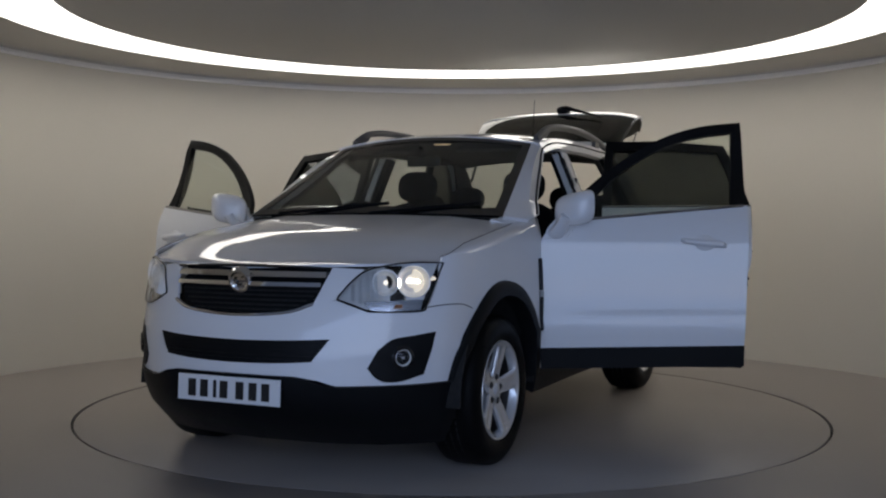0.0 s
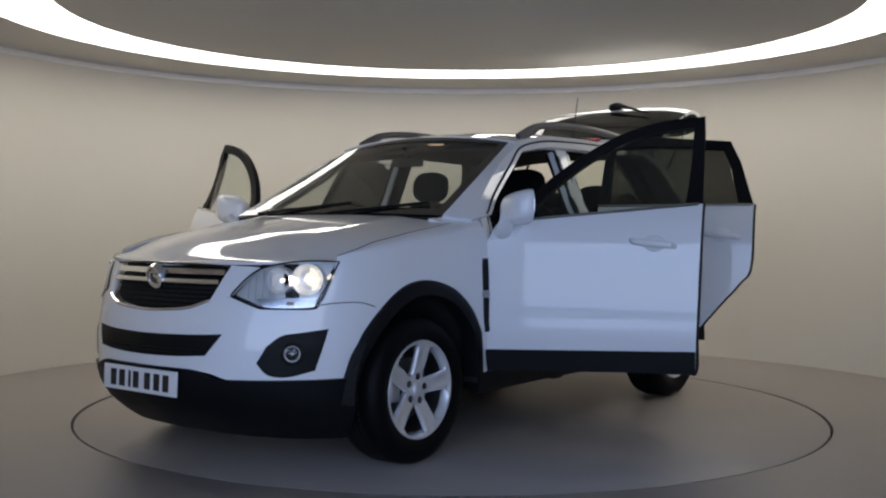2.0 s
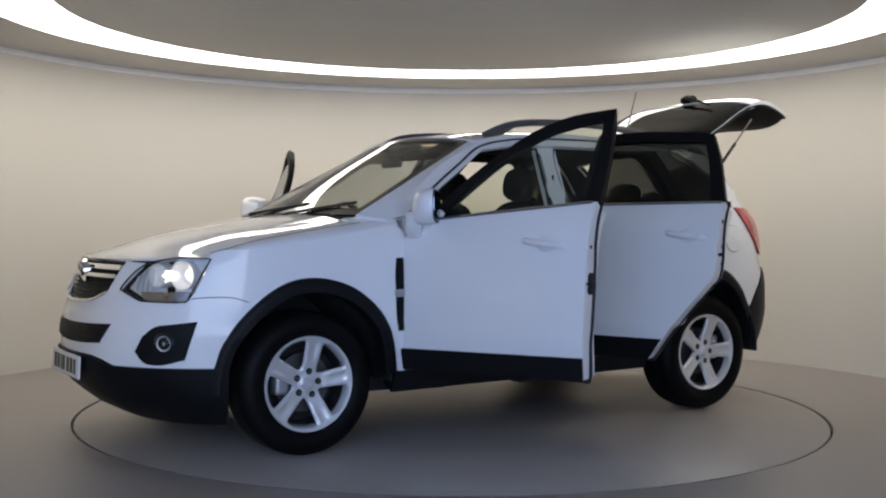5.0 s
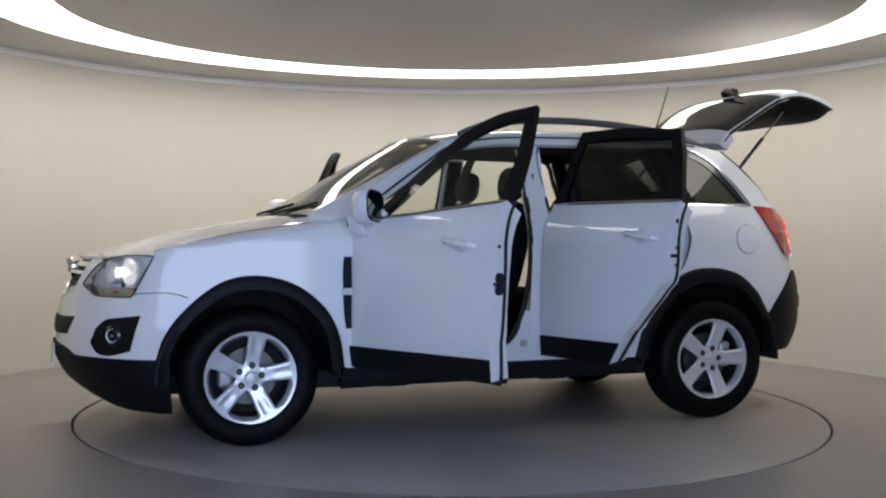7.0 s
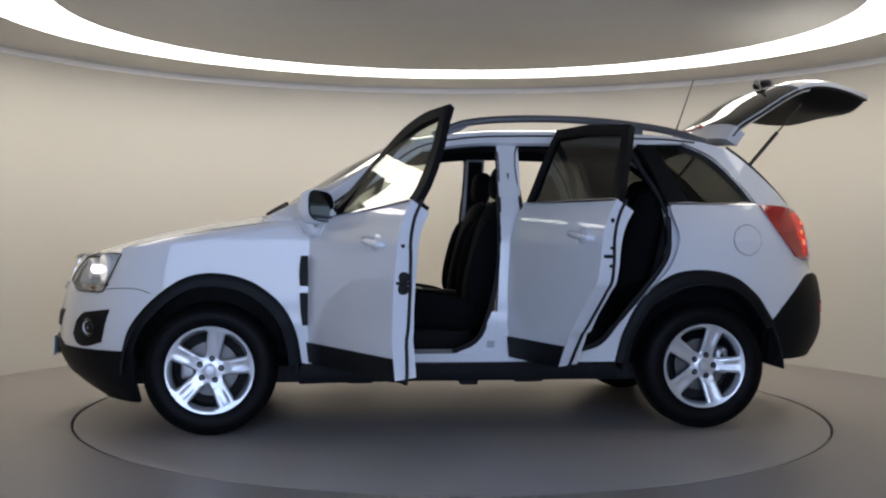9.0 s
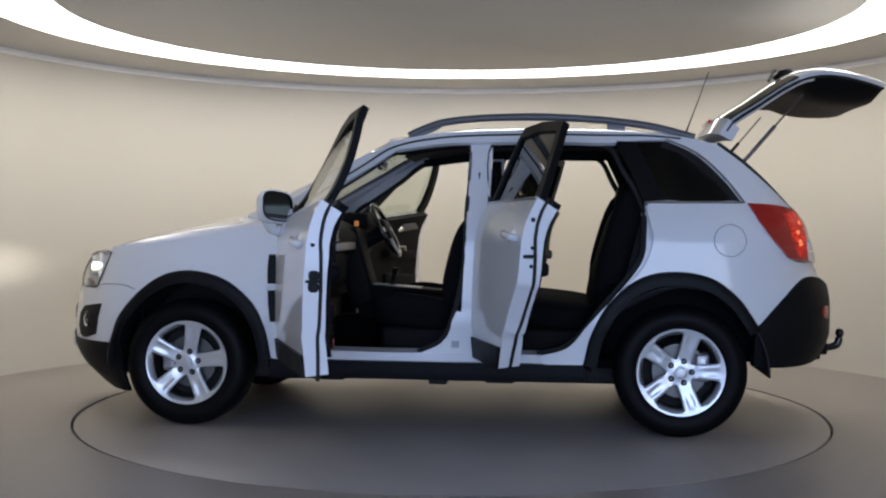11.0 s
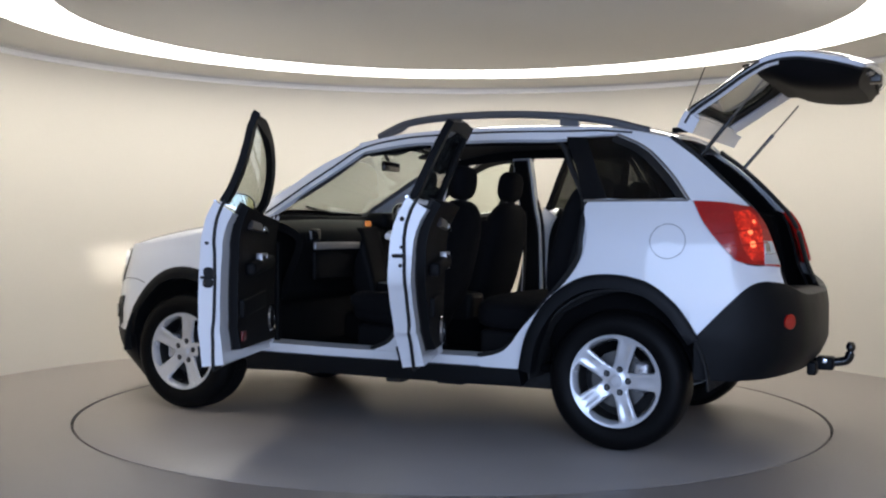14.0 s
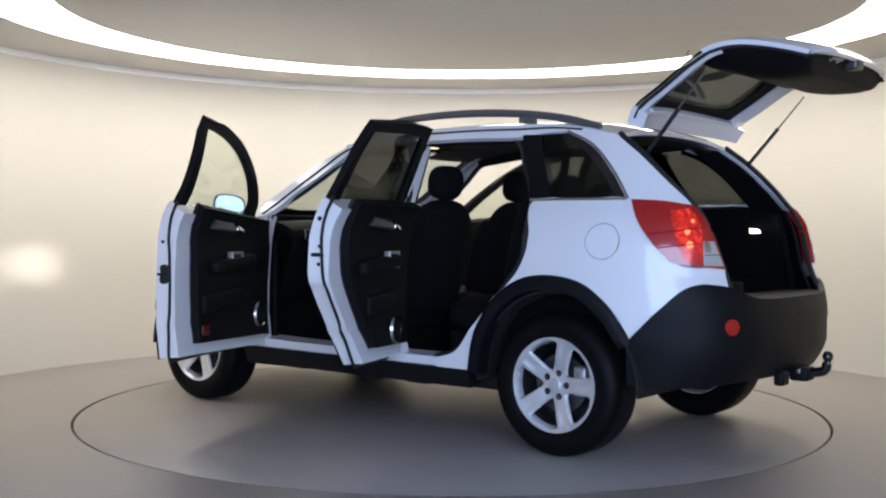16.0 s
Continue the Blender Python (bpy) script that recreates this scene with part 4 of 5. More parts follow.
# ---- doors, which stand open on their hinges ----
def door(sg, rear):
    hx, hy = (-0.205, 0.868) if rear else (0.885, 0.868)
    swing = (72 if rear else 68) if sg > 0 else (73 if rear else 71)

    def put(grid):
        g = np.array(grid, float) - (hx, hy, 0)
        g[..., 1] *= sg
        return g

    def pt(x, z, out=0.0):
        return put(side(x, z, out))

    def lean(base):
        """The window frame's face: bowed inwards at mid height, upright at its tip."""
        return flank(base) if rear else lambda x, z: side(x, z, base - 0.127 * (z - 1.16) / 0.53 + 0.163 * ((z - 1.16) / 0.53) ** 2)

    away = (-0.5, -0.8 * sg, 0.9)
    if rear:
        fr = [(-0.208, 0.42), (-0.208, 0.60), (-0.208, 0.80), (-0.210, 1.0), (-0.212, 1.150), (-0.216, 1.250)]
        re = [(-0.715, 0.42), (-0.80, 0.535), (-0.91, 0.67), (-1.03, 0.81), (-1.09, 0.91), (-1.100, 1.256)]
        cf, cr = [(-0.208, 0.415), (-0.208, 0.525)], [(-0.71, 0.415), (-0.79, 0.53)]
        fo = [(-0.216, 1.245), (-0.222, 1.45), (-0.24, 1.655), (-0.55, 1.660), (-0.955, 1.628), (-1.02, 1.50), (-1.098, 1.256)]
        fi = [(-0.272, 1.255), (-0.275, 1.44), (-0.285, 1.600), (-0.55, 1.608), (-0.915, 1.585), (-0.965, 1.47), (-1.015, 1.258)]
        gl = [(-0.270, 1.250), (-0.50, 1.252), (-0.75, 1.254), (-1.02, 1.256)], [(-0.285, 1.604), (-0.50, 1.612), (-0.70, 1.604), (-0.925, 1.588)]
        belt = [(-0.216, 1.247), (-0.65, 1.252), (-1.088, 1.256)]
        ti, tj = [(-0.235, 0.49), (-0.225, 0.85), (-0.225, 1.0), (-0.24, 1.25)], [(-0.64, 0.50), (-0.84, 0.74), (-0.965, 0.93), (-1.0, 1.25)]
        hand_x, hand_z, lx, lz = -0.93, 1.068, -1.094, 0.985
        rest = (-0.66, 0.93)
    else:
        fr = [(0.875, 0.40), (0.882, 0.55), (0.882, 0.80), (0.880, 0.96), (0.872, 1.06), (0.80, 1.150)]
        re = [(-0.155, 0.425), (-0.158, 0.58), (-0.165, 0.80), (-0.170, 0.96), (-0.175, 1.10), (-0.180, 1.240)]
        cf, cr = [(0.872, 0.395), (0.882, 0.50)], [(-0.155, 0.42), (-0.155, 0.525)]
        fo = [(0.80, 1.150), (0.645, 1.315), (0.46, 1.465), (0.25, 1.588), (0.04, 1.656), (-0.180, 1.682), (-0.182, 1.45), (-0.180, 1.240)]
        fi = [(0.70, 1.165), (0.595, 1.285), (0.43, 1.425), (0.235, 1.540), (0.04, 1.602), (-0.128, 1.625), (-0.118, 1.44), (-0.098, 1.240)]
        fo = [tuple(p) for p in spline(fo[:6], 3)] + fo[6:]
        fi = [tuple(p) for p in spline(fi[:6], 3)] + fi[6:]
        gl = [(0.71, 1.160), (0.45, 1.185), (0.15, 1.212), (-0.10, 1.235)], [(0.65, 1.24), (0.43, 1.430), (0.13, 1.578), (-0.13, 1.630)]
        belt = [(0.80, 1.148), (0.40, 1.186), (-0.160, 1.238)]
        ti, tj = [(0.80, 0.47), (0.82, 0.80), (0.82, 1.0), (0.76, 1.16)], [(0.01, 0.49), (-0.01, 0.80), (-0.03, 1.0), (-0.07, 1.235)]
        hand_x, hand_z, lx, lz = 0.045, 1.032, -0.166, 0.865
        rest = (0.32, 0.91)
    d = part("door", slab(put(ruled(fr, re, flank(0.002), 6, 16)), 0.108, away), WHITE, car, "open white car door with dark inner trim")
    part("door_cladding", slab(put(ruled(cf, cr, flank(0.014), 6, 10)), 0.013, away), PLASTIC, d, "black plastic door cladding")
    part("window_frame", slab(put(ruled(fo, fi, lean(-0.004), 3, 4, True)), 0.035, away), FRAMEBLACK, d, "black window frame")
    part("window", slab(put(ruled(*gl, flank(-0.020) if rear else lambda x, z: side(x, z, -0.036 + 0.05 * (z - 1.16)), 6, 7)), 0.004, away), PRIVACY if rear else WINDOW, d, "dark tinted window" if rear else "clear window")
    part("belt_strip", tube(put([side(x, z, 0.006) for x, z in spline(belt, 6)]), 0.008, 6), DIMCHROME, d, "chrome window strip")
    # inner trim with armrest, grab, lever, speaker
    trim = part("door_trim", slab(put(ruled(ti, tj, flank(-0.105), 6, 10)), 0.050, away), TRIM, d, "black inner door trim")
    ax, az = rest
    at = pt(ax, az, -0.185)
    part("armrest", rbox((0.46, 0.06, 0.07), tuple(at), 0.025, (0, -4, 0)), TRIM, trim)
    fx = ax + (0.13 if rear else 0.01)
    at = pt(fx, az + 0.02, -0.190)
    part("pull_frame", merge(rbox((0.13, 0.034, 0.014), tuple(at + (0, 0, 0.036)), 0.005, seg=2), rbox((0.13, 0.034, 0.014), tuple(at - (0, 0, 0.036)), 0.005, seg=2),
                             rbox((0.016, 0.034, 0.085), tuple(at + (0.057, 0, 0)), 0.005, seg=2), rbox((0.016, 0.034, 0.085), tuple(at - (0.057, 0, 0)), 0.005, seg=2)), SILVERTRIM, trim, "silver pull frame")
    part("pull_recess", rbox((0.11, 0.020, 0.064), tuple(at), 0.006), UNDER, trim)
    at = pt(fx + 0.03, az + 0.185, -0.180)
    part("lever", rbox((0.085, 0.032, 0.030), tuple(at), 0.012, (0, 14, 0)), CHROME, trim, "chrome door lever")
    at = pt(fx - 0.135, az + 0.205, -0.168)
    part("trim_strip", rbox((0.29, 0.030, 0.050), tuple(at), 0.014, (0, 4, 0), 3, 0.7), GREYTRIM, trim, "satin grey trim strip")
    at = pt(fx - 0.05, az - 0.20, -0.162)
    part("door_pocket", rbox((0.50 if not rear else 0.34, 0.035, 0.10), tuple(at), 0.02, (0, -3, 0)), TRIM, trim, "black door pocket")
    sx, sz = (-0.40, 0.58) if rear else (0.70, 0.60)
    at = pt(sx, sz, -0.168)
    part("speaker_ring", lathe([(0.062, -0.008), (0.070, -0.012), (0.078, 0.0), (0.062, 0.0)], 28, "y", tuple(at), (0, 0, 0 if sg < 0 else 0), True), DIMCHROME, trim, "chrome speaker ring")
    at = pt(0.04 if not rear else -0.62, 0.56, -0.170)
    if not rear:
        part("door_lamp", rbox((0.07, 0.012, 0.05), tuple(at), 0.006), REDCARD, trim, "red door reflector")
    # weather seal, latch, check holes
    back = [(x - 0.003, z) for x, z in re]
    foot = [(re[0][0] + u, 0.413) for u in ((0.42, 0.20, 0.05) if rear else (0.75, 0.40, 0.06))]
    part("door_seal", tube(put([side(x, z, -0.064 + 0.016 * math.sin(z * 6)) for x, z in spline(foot + back, 6)]), 0.0085, 6), SEALRUBBER, d, "black door seal")
    part("trim_seal", tube(put([side(x + 0.004, z, -0.106) for x, z in spline(tj, 6)]), 0.010, 6), SEALRUBBER, d)
    if rear:
        part("latch", rbox((0.012, 0.060, 0.018), tuple(pt(lx - 0.004, lz, -0.048)), 0.006), UNDER, d, "black latch slot")
        for oy, oz in ((-0.02, 0.0), (-0.055, 0.040), (-0.055, -0.045)):
            part("latch_screw", lathe([(0.0, 0.004), (0.007, 0.004), (0.009, 0.0)], 12, "x", tuple(pt(lx - 0.004, lz + oz, oy)), (0, 0, 180)), UNDER, d)
    else:
        for oz in (0.026, -0.026):
            part("latch", pillow((0.016, 0.052, 0.050), tuple(pt(lx - 0.003, lz + oz, -0.045)), (0, 0, 0), 2.6, 10), UNDER, d, "black door latch")
        part("latch_fork", rbox((0.016, 0.075, 0.014), tuple(pt(lx - 0.005, lz, -0.045)), 0.004), UNDER, d)
    part("lock_plug", lathe([(0.0, 0.003), (0.011, 0.003), (0.012, 0.0)], 14, "x", tuple(pt(lx - 0.004, lz + 0.17, -0.03)), (0, 0, 180)), UNDER, d)
    # outer handle over a shallow dish
    h = part("door_handle", tube([pt(hand_x + u, hand_z + 0.006 * k, o) for k, (u, o) in enumerate(((-0.10, 0.004), (-0.08, 0.030), (-0.02, 0.036), (0.05, 0.034), (0.10, 0.024), (0.115, 0.004)))], [0.012, 0.016, 0.016, 0.015, 0.013, 0.010], 10, 1.1), WHITE, d, "white door handle")
    rows = [[pt(hand_x + 0.0 + 0.055 * r * math.cos(a), hand_z + 0.014 + 0.042 * r * math.sin(a), 0.003 + 0.012 * (1 - r * r)) for r in (0.03, 0.35, 0.65, 0.85, 1.0)] for a in np.linspace(0, 2 * math.pi, 21)]
    part("handle_dish", slab(rows, 0.002, away), WHITE, h)
    if not rear:
        foot = part("mirror_foot", slab(put(ruled([(0.865, 1.06), (0.83, 1.135), (0.72, 1.235)], [(0.74, 1.075), (0.70, 1.13), (0.665, 1.20)], flank(0.012), 5, 4)), 0.03, away), WHITE, d)
        at = pt(0.735, 1.215, 0.0)
        shell = []
        for f, sy, sz in ((0.0, 0.30, 0.34), (0.05, 0.58, 0.62), (0.14, 0.78, 0.82), (0.32, 0.93, 0.95), (0.60, 1.0, 1.0), (0.90, 1.0, 1.0), (1.0, 0.97, 0.97)):
            ring = []
            for a in np.linspace(0, 2 * math.pi, 33)[:-1]:
                c, n_ = math.cos(a), math.sin(a)
                k = (abs(c) ** 3.4 + abs(n_) ** 3.4) ** (-1 / 3.4)
                y, z = 0.100 * c * k * sy, 0.085 * n_ * k * sz
                ring.append((0.065 - 0.140 * f - 0.035 * (y / 0.1 + 0.4) * (1 - f), sg * y, z + 0.012 * (y / 0.1) - 0.018 * (1 - f)))
            shell.append(ring)
        b = bmesh.new()
        rings = [[b.verts.new(q) for q in ring] for ring in shell]
        for one, two in zip(rings, rings[1:]):
            for k in range(32):
                b.faces.new((one[k], one[(k + 1) % 32], two[(k + 1) % 32], two[k]))
        b.faces.new(rings[0]), b.faces.new(rings[-1])
        seat_at = pose(at[0] - 0.012, at[1] + sg * 0.115, at[2] + 0.008, 0, 0, 24 * sg)
        b.transform(seat_at)
        m = part("mirror", b, WHITE, d, "white door mirror")
        for name, grow, x0, mat, text in (("mirror_bezel", 0.93, -0.0765, FRAMEBLACK, ""), ("mirror_pane", 0.85, -0.0805, MIRRORGLASS, "mirror glass")):
            b = bmesh.new()
            loop = [(q[1] * grow, q[2] * grow) for q in shell[-2]]
            front = [b.verts.new((x0, y, z)) for y, z in loop]
            back = [b.verts.new((x0 + 0.006, y, z)) for y, z in loop]
            b.faces.new(front), b.faces.new(back[::-1])
            for k in range(32):
                b.faces.new((front[k], front[(k + 1) % 32], back[(k + 1) % 32], back[k]))
            b.transform(seat_at)
            part(name, b, mat, m, text, False)
        part("mirror_arm", tube([pt(0.80, 1.09, 0.0), pt(0.79, 1.10, 0.05), pt(0.76, 1.15, 0.10), pt(0.75, 1.18, 0.13)], [0.045, 0.042, 0.04, 0.04], 12, 0.7), WHITE, m)
        part("mirror_sail", slab(put(ruled([(0.80, 1.15), (0.70, 1.235)], [(0.69, 1.165), (0.66, 1.20)], flank(-0.002), 4, 3)), 0.02, away), GLOSSBLACK, d)
    d.matrix_basis = pose(hx, sg * hy, 0, 0, 0, -swing * sg)


for side_sign in (1, -1):
    door(side_sign, False)
    door(side_sign, True)


# ---- tailgate, up ----
def tailgate():
    outer = spline([(-1.49, 1.655), (-1.55, 1.745), (-1.68, 1.83), (-1.90, 1.970), (-2.06, 2.008), (-2.23, 1.992), (-2.41, 1.945), (-2.44, 1.92)], 6)
    wide = np.interp(np.arange(len(outer)), np.arange(8) * 6, [0.58, 0.60, 0.61, 0.63, 0.63, 0.60, 0.545, 0.50])

    def at(k, g, depth=0.0):
        """k: the step along the profile, g: -1 to 1 across, depth: under the outer face."""
        k = np.clip(k, 0, len(outer) - 1)
        i = int(min(k, len(outer) - 2))
        p = outer[i] + (outer[i + 1] - outer[i]) * (k - i)
        t = outer[min(i + 2, len(outer) - 1)] - outer[max(i - 1, 0)]
        n = np.array((t[1], -t[0])) / np.linalg.norm(t)
        if n[1] < 0:
            n = -n
        w = np.interp(k, np.arange(len(outer)), wide)
        h = 0.022 * (1 - g * g) - depth - 0.03 * abs(g) ** 6
        return (p[0] + n[0] * h, g * w, p[1] + n[1] * h)

    low = (-1.9, 0, 0.5)
    full = np.linspace(-1, 1, 21)
    gate = part("tailgate", slab([[at(k, g) for g in full] for k in np.arange(18.5, 43, 1.5)], 0.022, low), WHITE, car, "white tailgate, raised open")
    part("spoiler", slab([[at(k, g) for g in full] for k in np.linspace(0, 5.6, 6)], 0.085, low), WHITE, gate, "white roof spoiler")
    part("rear_window", slab([[at(k, g, 0.004) for g in np.linspace(-0.985, 0.985, 17)] for k in np.linspace(5.0, 18.8, 10)], 0.005, low), PRIVACY, gate, "dark tinted rear window")
    # black border with rounded corners round the pane, and the white pressed frame inside
    def oval(a, hk, hg, p):
        c, n_ = math.cos(a), math.sin(a)
        q = (abs(c) ** p + abs(n_) ** p) ** (-1 / p)
        return 12.4 + hk * c * q, hg * n_ * q
    rows = []
    for a in np.linspace(0, 2 * math.pi, 65)[:-1]:
        (k0, g0), (k1, g1) = oval(a, 6.6, 0.84, 9), oval(a, 4.5, 0.66, 4.5)
        rows.append([at(k0 + (k1 - k0) * f, g0 + (g1 - g0) * f, 0.030) for f in (0.0, 0.5, 1.0)])
    part("window_border", slab(rows, 0.016, (-1.9, 0, 3.0), True), FRAMEBLACK, gate, "black window border")
    for sg in (1, -1):
        part("gate_inner_rail", slab([[at(k, g * sg, d) for g, d in ((0.79, 0.040), (0.83, 0.058), (0.93, 0.058), (0.975, 0.030))] for k in np.linspace(1.0, 22, 12)], 0.02, (-1.9, 0, 3.0)), WHITE, gate, "white inner frame")
    part("gate_inner_rail", slab([[at(k, g, 0.045) for g in np.linspace(-0.8, 0.8, 13)] for k in np.linspace(0.8, 6.6, 4)], 0.03, low), WHITE, gate, "white inner frame")
    # inner panel: black trim, deep in the middle
    rows = []
    for k in np.linspace(17.2, 41.0, 15):
        f = (k - 17.2) / 23.8
        deep = 0.05 + 0.15 * math.sin(math.pi * min(1, f * 1.02 + 0.05)) ** 0.6
        rows.append([at(k, g, 0.03 + (deep - 0.03) * (1 - abs(g / 0.965) ** 7)) for g in np.linspace(-0.965, 0.965, 21)])
    trim = part("gate_trim", slab(rows, 0.02, (-1.9, 0, 3.0)), TRIM, gate, "black inner tailgate trim")
    for sg in (1, -1):
        part("gate_seal", tube([at(k, sg * 0.975, 0.03) for k in np.linspace(2, 40, 12)], 0.009, 6), SEALRUBBER, gate)
    part("gate_latch", rbox((0.08, 0.10, 0.05), at(41.5, 0.0, 0.05), 0.015), STEEL, gate, "tailgate latch")
    part("pull_frame", merge(*[tube([at(40.5, g0, d0), at(40.5, g1, d1)], 0.008, 6) for g0, d0, g1, d1 in ((0.30, 0.04, 0.52, 0.05), (0.52, 0.05, 0.40, 0.12), (0.40, 0.12, 0.30, 0.04))]), SILVERTRIM, trim, "grey pull frame")
    # rear wiper on the outer face
    w = part("rear_wiper", tube([at(20, 0.05, -0.03), at(19, 0.12, -0.045), at(17.5, 0.35, -0.03), at(16, 0.62, -0.02)], [0.022, 0.018, 0.010, 0.007], 8), PLASTIC, gate, "black rear wiper")
    part("wiper_base", pillow((0.12, 0.10, 0.06), at(20.5, 0.06, -0.02), (0, 12, 0), 2.6, 12), PLASTIC, w)
    part("high_brake_lamp", rbox((0.025, 0.30, 0.018), at(5.2, 0.0, -0.006), 0.006, (0, 40, 0)), REDLENS, gate, "red high brake lamp")
    # gas struts
    for sg in (1, -1):
        a, b = np.array((-1.635, sg * 0.60, 1.475)), np.array((-1.95, sg * 0.625, 1.85))
        s = part("gas_strut", tube([a, a + (b - a) * 0.55], 0.011, 10), GLOSSBLACK, car, "black gas strut")
        part("strut_rod", tube([a + (b - a) * 0.54, b], 0.005, 8), STEEL, s, "thin steel rod")


tailgate()


# ---- cabin ----
def seat(y, x=0.0, front=True):
    s = part("seat", pillow((0.54, 0.52, 0.19), (x + 0.07, y, 0.615), (0, -7, 0)), FABRIC, car, "black fabric seat with headrest")
    part("backrest", pillow((0.19, 0.54, 0.72), (x - 0.235, y, 0.925), (0, -14, 0), 2.8), FABRIC, s)
    part("headrest", pillow((0.12, 0.27, 0.20), (x - 0.315, y, 1.375), (0, -8, 0), 2.7), FABRIC, s)
    for o in (-0.06, 0.06):
        part("headrest_post", tube([(x - 0.305, y + o, 1.22), (x - 0.315, y + o, 1.32)], 0.007, 8), STEEL, s)
    if front:
        part("seat_base", rbox((0.40, 0.42, 0.18), (x + 0.07, y, 0.455), 0.03), TRIM, s)
        for o in (-0.225, 0.225):
            part("bolster", pillow((0.44, 0.09, 0.14), (x + 0.08, y + o, 0.665), (0, -7, 0), 2.6, 12), FABRIC, s)
            part("back_bolster", pillow((0.15, 0.09, 0.50), (x - 0.185, y + o, 0.92), (0, -14, 0), 2.6, 12), FABRIC, s)


def cabin():
    part("cabin_floor", rbox((1.95, 1.44, 0.04), (-0.12, 0, 0.375), 0.01, seg=1), CARPET, car, "black cabin carpet")
    part("centre_tunnel", rbox((1.5, 0.22, 0.20), (0.0, 0, 0.47), 0.05), CARPET, car)
    part("bulkhead", rbox((0.06, 1.50, 0.85), (0.90, 0, 0.76), 0.02), TRIM, car)
    for sg in (1, -1):
        part("kick_panel", rbox((0.12, 0.04, 0.60), (0.84, sg * 0.77, 0.72), 0.015), TRIM, car)
        part("pillar_trim", slab((flip if sg < 0 else np.array)(ruled([(-0.15, 0.45), (-0.15, 0.9), (-0.16, 1.25), (-0.16, 1.56)], [(-0.255, 0.45), (-0.255, 0.9), (-0.25, 1.25), (-0.25, 1.56)], flank(-0.095), 5, 4)), 0.03), TRIM, car)
        part("boot_side", slab(flip(ruled([(-0.95, 0.66), (-1.3, 0.80), (-1.7, 0.70), (-1.95, 0.72)], [(-1.10, 1.245), (-1.35, 1.245), (-1.60, 1.245), (-1.86, 1.20)], flank(-0.075), 5, 5)) if sg < 0
             else ruled([(-0.95, 0.66), (-1.3, 0.80), (-1.7, 0.70), (-1.95, 0.72)], [(-1.10, 1.245), (-1.35, 1.245), (-1.60, 1.245), (-1.86, 1.20)], flank(-0.075), 5, 5), 0.03), TRIM, car)
        part("pillar_lining", slab((flip if sg < 0 else np.array)(ruled([(-1.29, 1.59), (-1.45, 1.45), (-1.62, 1.25)], [(-1.46, 1.57), (-1.64, 1.44), (-1.86, 1.22)], flank(-0.045), 5, 4)), 0.02), TRIM, car)
        part("rail_lining", slab((flip if sg < 0 else np.array)(ruled([(0.26, 1.53), (-0.2, 1.575), (-0.9, 1.57), (-1.27, 1.585)], [(0.28, 1.57), (-0.2, 1.64), (-0.9, 1.635), (-1.27, 1.61)], flank(-0.06), 5, 3)), 0.02), TRIM, car)
        part("wheel_house", rbox((0.85, 0.25, 0.46), (-1.29, sg * 0.60, 0.62), 0.12), CARPET, car)
        part("boot_corner", slab((flip if sg < 0 else np.array)(ruled([(4.60, 0.78), (4.85, 0.78), (5.075, 0.79)], [(4.60, 1.24), (4.82, 1.23), (4.915, 1.205)], skin(-0.055), 6, 8)), 0.015), TRIM, car, "black boot side lining")
        edge = [hull(5.10, 0.80, -0.02), hull(5.07, 0.93, -0.02), hull(5.0, 1.10, -0.02), hull(4.925, 1.21, -0.02)] + [side(x, z, -0.02) for x, z in ((-1.885, 1.245), (-1.775, 1.355), (-1.64, 1.48), (-1.50, 1.585))]
        part("boot_seal", tube(spline(edge, 5) * (1, sg, 1), 0.014, 8), SEALRUBBER, car, "black boot weather strip")
    part("boot_floor", rbox((0.95, 1.16, 0.05), (-1.45, 0, 0.735), 0.01, seg=1), CARPET, car, "black boot carpet")
    lamp_at = side(-1.665, 1.105, -0.112)
    part("boot_lamp", rbox((0.06, 0.010, 0.024), (lamp_at[0], -lamp_at[1], lamp_at[2]), 0.004), BOOTGLOW, car, "small lit boot lamp")
    part("seatbelt", tube([(-0.20, 0.70, 1.42), (-0.19, 0.705, 1.0), (-0.17, 0.71, 0.55)], 0.018, 6, 0.3), SEALRUBBER, car)
    part("seatbelt", tube([(-0.20, -0.70, 1.42), (-0.19, -0.705, 1.0), (-0.17, -0.71, 0.55)], 0.018, 6, 0.3), SEALRUBBER, car)
    # dashboard
    prof = [(1.04, 1.150), (0.92, 1.160), (0.80, 1.160), (0.70, 1.135), (0.62, 1.085), (0.60, 1.02), (0.63, 0.93), (0.68, 0.82), (0.72, 0.72), (0.80, 0.66)]
    dash = part("dashboard", slab([[(x + 0.05 * (g * g), 0.73 * g, z - 0.015 * g * g) for g in np.linspace(-1, 1, 17)] for x, z in spline(prof, 4)], 0.05, (1.2, 0, 0.9)), TRIM, car, "black dashboard with silver strip")
    part("silver_strip", rbox((0.02, 0.52, 0.045), (0.612, 0.40, 1.0), 0.008), SILVERTRIM, dash, "silver dash strip")
    part("air_vent", rbox((0.03, 0.11, 0.07), (0.625, 0.64, 1.065), 0.02), GLOSSBLACK, dash)
    part("glove_box", rbox((0.03, 0.44, 0.17), (0.645, 0.40, 0.88), 0.015), TRIM, dash)
    part("dash_console", rbox((0.16, 0.26, 0.50), (0.62, 0, 0.86), 0.04, (0, 16, 0)), TRIM, dash)
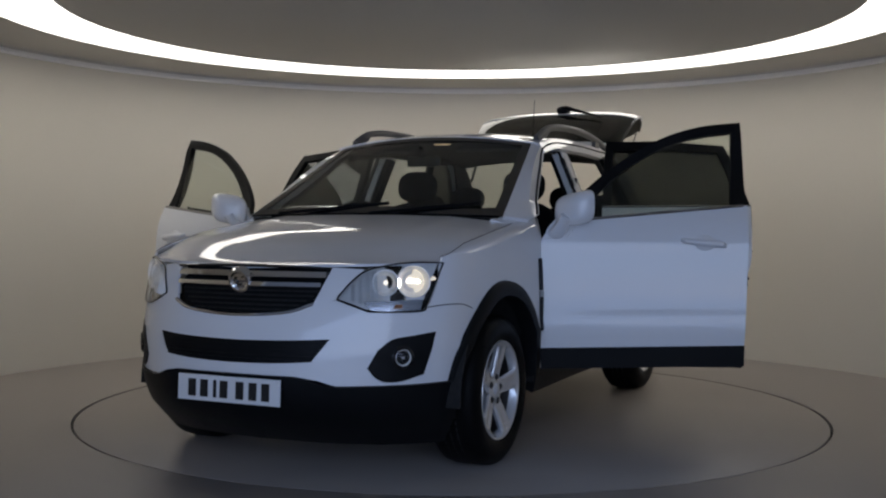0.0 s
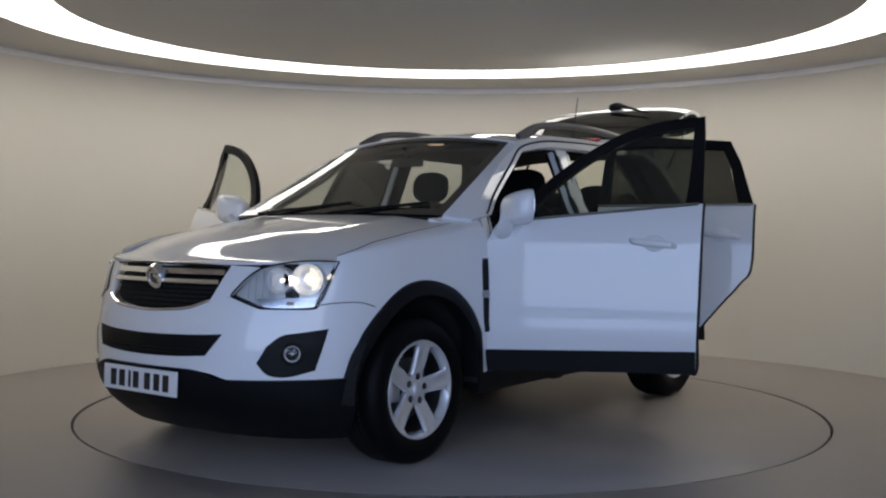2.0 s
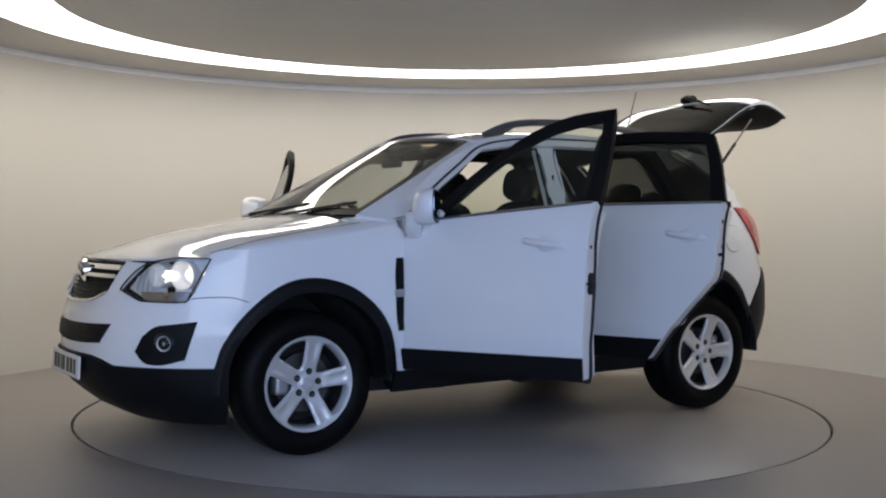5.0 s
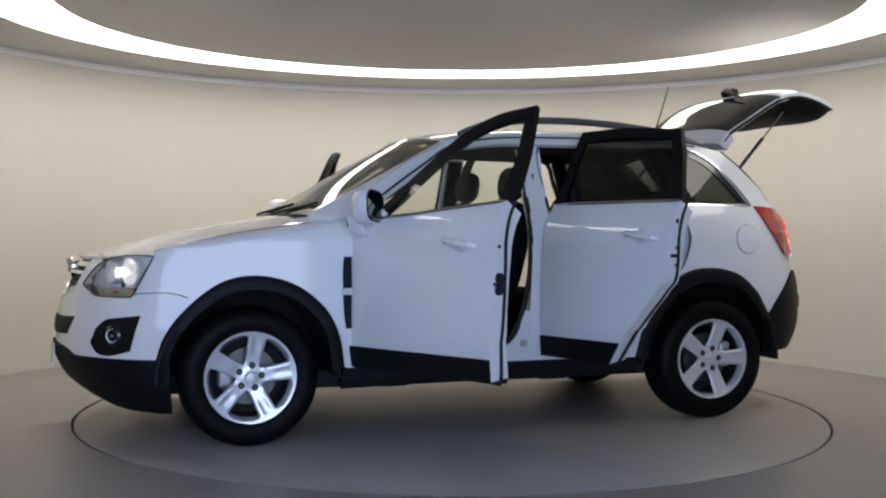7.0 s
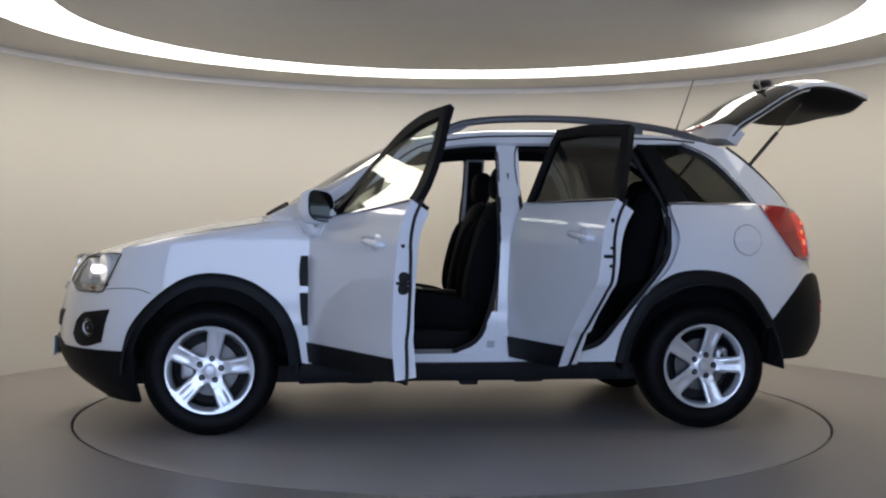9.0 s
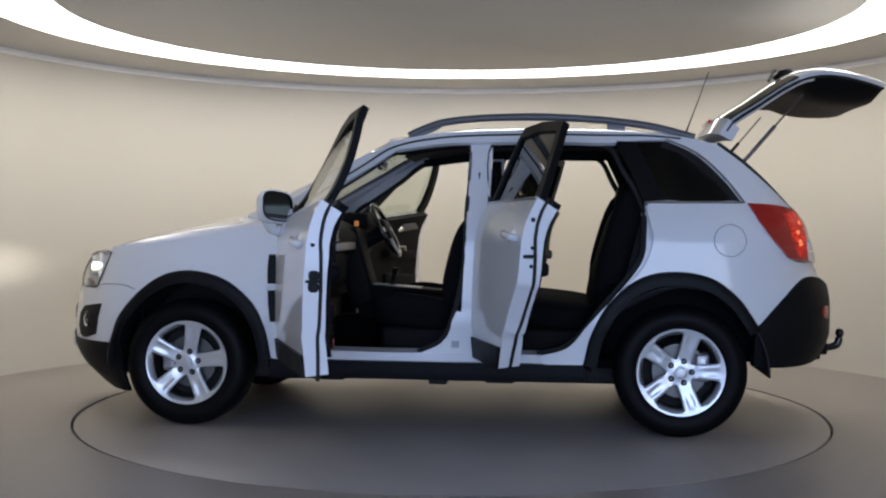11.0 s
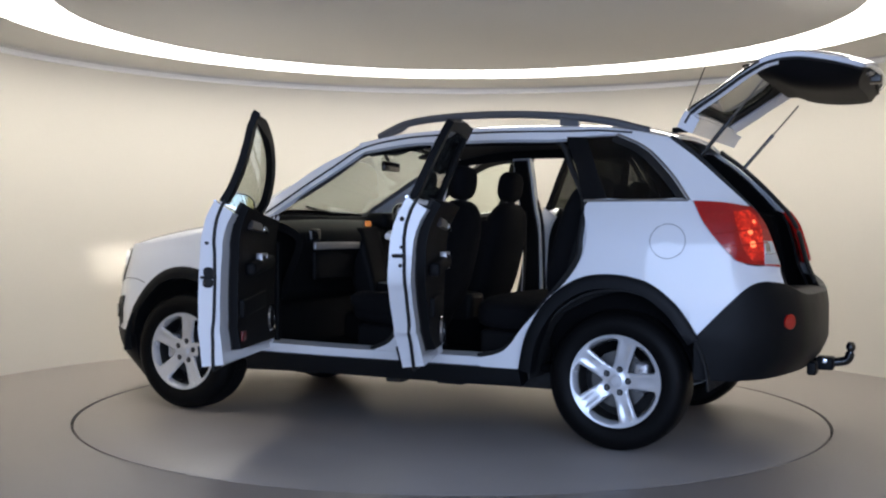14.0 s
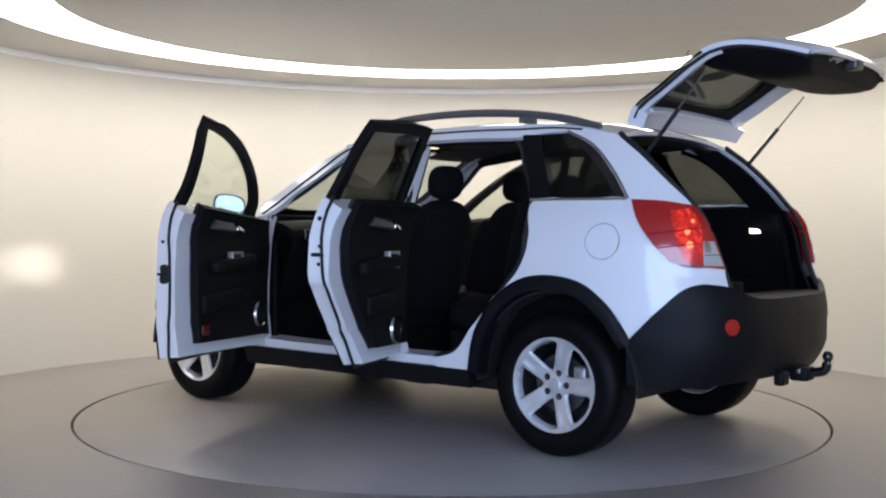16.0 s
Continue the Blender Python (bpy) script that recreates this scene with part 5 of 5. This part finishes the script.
    part("stack_trim", rbox((0.02, 0.18, 0.20), (0.545, 0, 0.84), 0.01, (0, 16, 0)), SILVERTRIM, dash)
    part("display", rbox((0.02, 0.055, 0.035), (0.625, 0.0, 1.135), 0.008), SCREEN, dash, "small orange display")
    part("instrument_hood", rbox((0.18, 0.36, 0.11), (0.68, -0.37, 1.155), 0.05), TRIM, dash)
    console = part("centre_console", rbox((0.75, 0.20, 0.24), (0.22, 0, 0.62), 0.04, (0, -4, 0)), TRIM, car)
    part("gear_lever", tube([(0.40, 0, 0.72), (0.385, 0, 0.80), (0.375, 0, 0.86)], [0.02, 0.014, 0.024], 10), GLOSSBLACK, console)
    part("console_trim", rbox((0.30, 0.15, 0.015), (0.36, 0, 0.745), 0.006, (0, -4, 0)), SILVERTRIM, console, "silver console trim")
    # steering wheel on the right
    ring = [(0.185 * math.cos(a), 0.185 * math.sin(a), 0) for a in np.linspace(0, 2 * math.pi, 41)]
    b = tube(ring, 0.016, 10)
    b.transform(pose(0.50, -0.37, 1.095, 0, -62, 0))
    sw = part("steering_wheel", b, GLOSSBLACK, car, "black steering wheel with silver spokes")
    b = rbox((0.14, 0.17, 0.05), (0, 0, 0.0), 0.03)
    b.transform(pose(0.50, -0.37, 1.095, 0, -62, 0))
    part("wheel_boss", b, TRIM, sw)
    b = merge(rbox((0.03, 0.34, 0.014), (0, 0, 0.006), 0.005), rbox((0.17, 0.04, 0.014), (-0.09, 0, 0.006), 0.005))
    b.transform(pose(0.50, -0.37, 1.095, 0, -62, 0))
    part("wheel_spokes", b, SILVERTRIM, sw, "silver spokes")
    part("steering_column", tube([(0.50, -0.37, 1.09), (0.70, -0.37, 0.98)], 0.05, 12), TRIM, sw)
    # overhead
    part("rear_view_mirror", rbox((0.03, 0.21, 0.065), (0.46, 0.0, 1.50), 0.02), GLOSSBLACK, car, "black rear view mirror")
    part("mirror_stalk", tube([(0.50, 0, 1.575), (0.47, 0, 1.52)], 0.012, 8), TRIM, car)
    part("cabin_lamp", rbox((0.06, 0.09, 0.012), (0.20, 0.0, 1.618), 0.005), CABINGLOW, car, "lit cabin lamp")
    part("overhead_console", rbox((0.22, 0.24, 0.03), (0.24, 0.0, 1.632), 0.012), TRIM, car)
    for y in (-0.36, 0.36):
        part("sun_visor", rbox((0.15, 0.42, 0.02), (0.27, y, 1.585), 0.008, (0, 18, 0)), LINER, car)
    for y in (0.37, -0.37):
        seat(y, 0.10)
    # rear bench
    bench = part("rear_bench", pillow((0.54, 1.28, 0.20), (-0.62, 0, 0.62), (0, -6, 0), 4), FABRIC, car, "black fabric rear bench")
    part("bench_back", pillow((0.18, 1.28, 0.66), (-0.96, 0, 0.93), (0, -16, 0), 4), FABRIC, bench)
    part("bench_base", rbox((0.42, 1.20, 0.18), (-0.64, 0, 0.46), 0.03), TRIM, bench)
    for y in (-0.63, 0.63):
        part("side_bolster", pillow((0.20, 0.16, 0.62), (-0.985, y, 1.04), (0, -16, 0), 3.0, 12), FABRIC, bench)
    for y in (-0.38, 0.0, 0.38):
        part("headrest", pillow((0.11, 0.26, 0.17), (-1.05, y, 1.315 - 0.03 * (y == 0)), (0, -10, 0), 2.7), FABRIC, bench)


cabin()


# ---- what turns: the turntable and the car on it ----
def motions():
    turn = [(t, pose(0, 0, 0, 0, 0, 245.17 - 6.4925 * t)) for t in range(0, 17)]
    walk(turntable, [(t, pose(TABLE_X, 0, 0, 0, 0, 245.17 - 6.4925 * t)) for t in range(0, 17)])
    walk(car, turn)


motions()
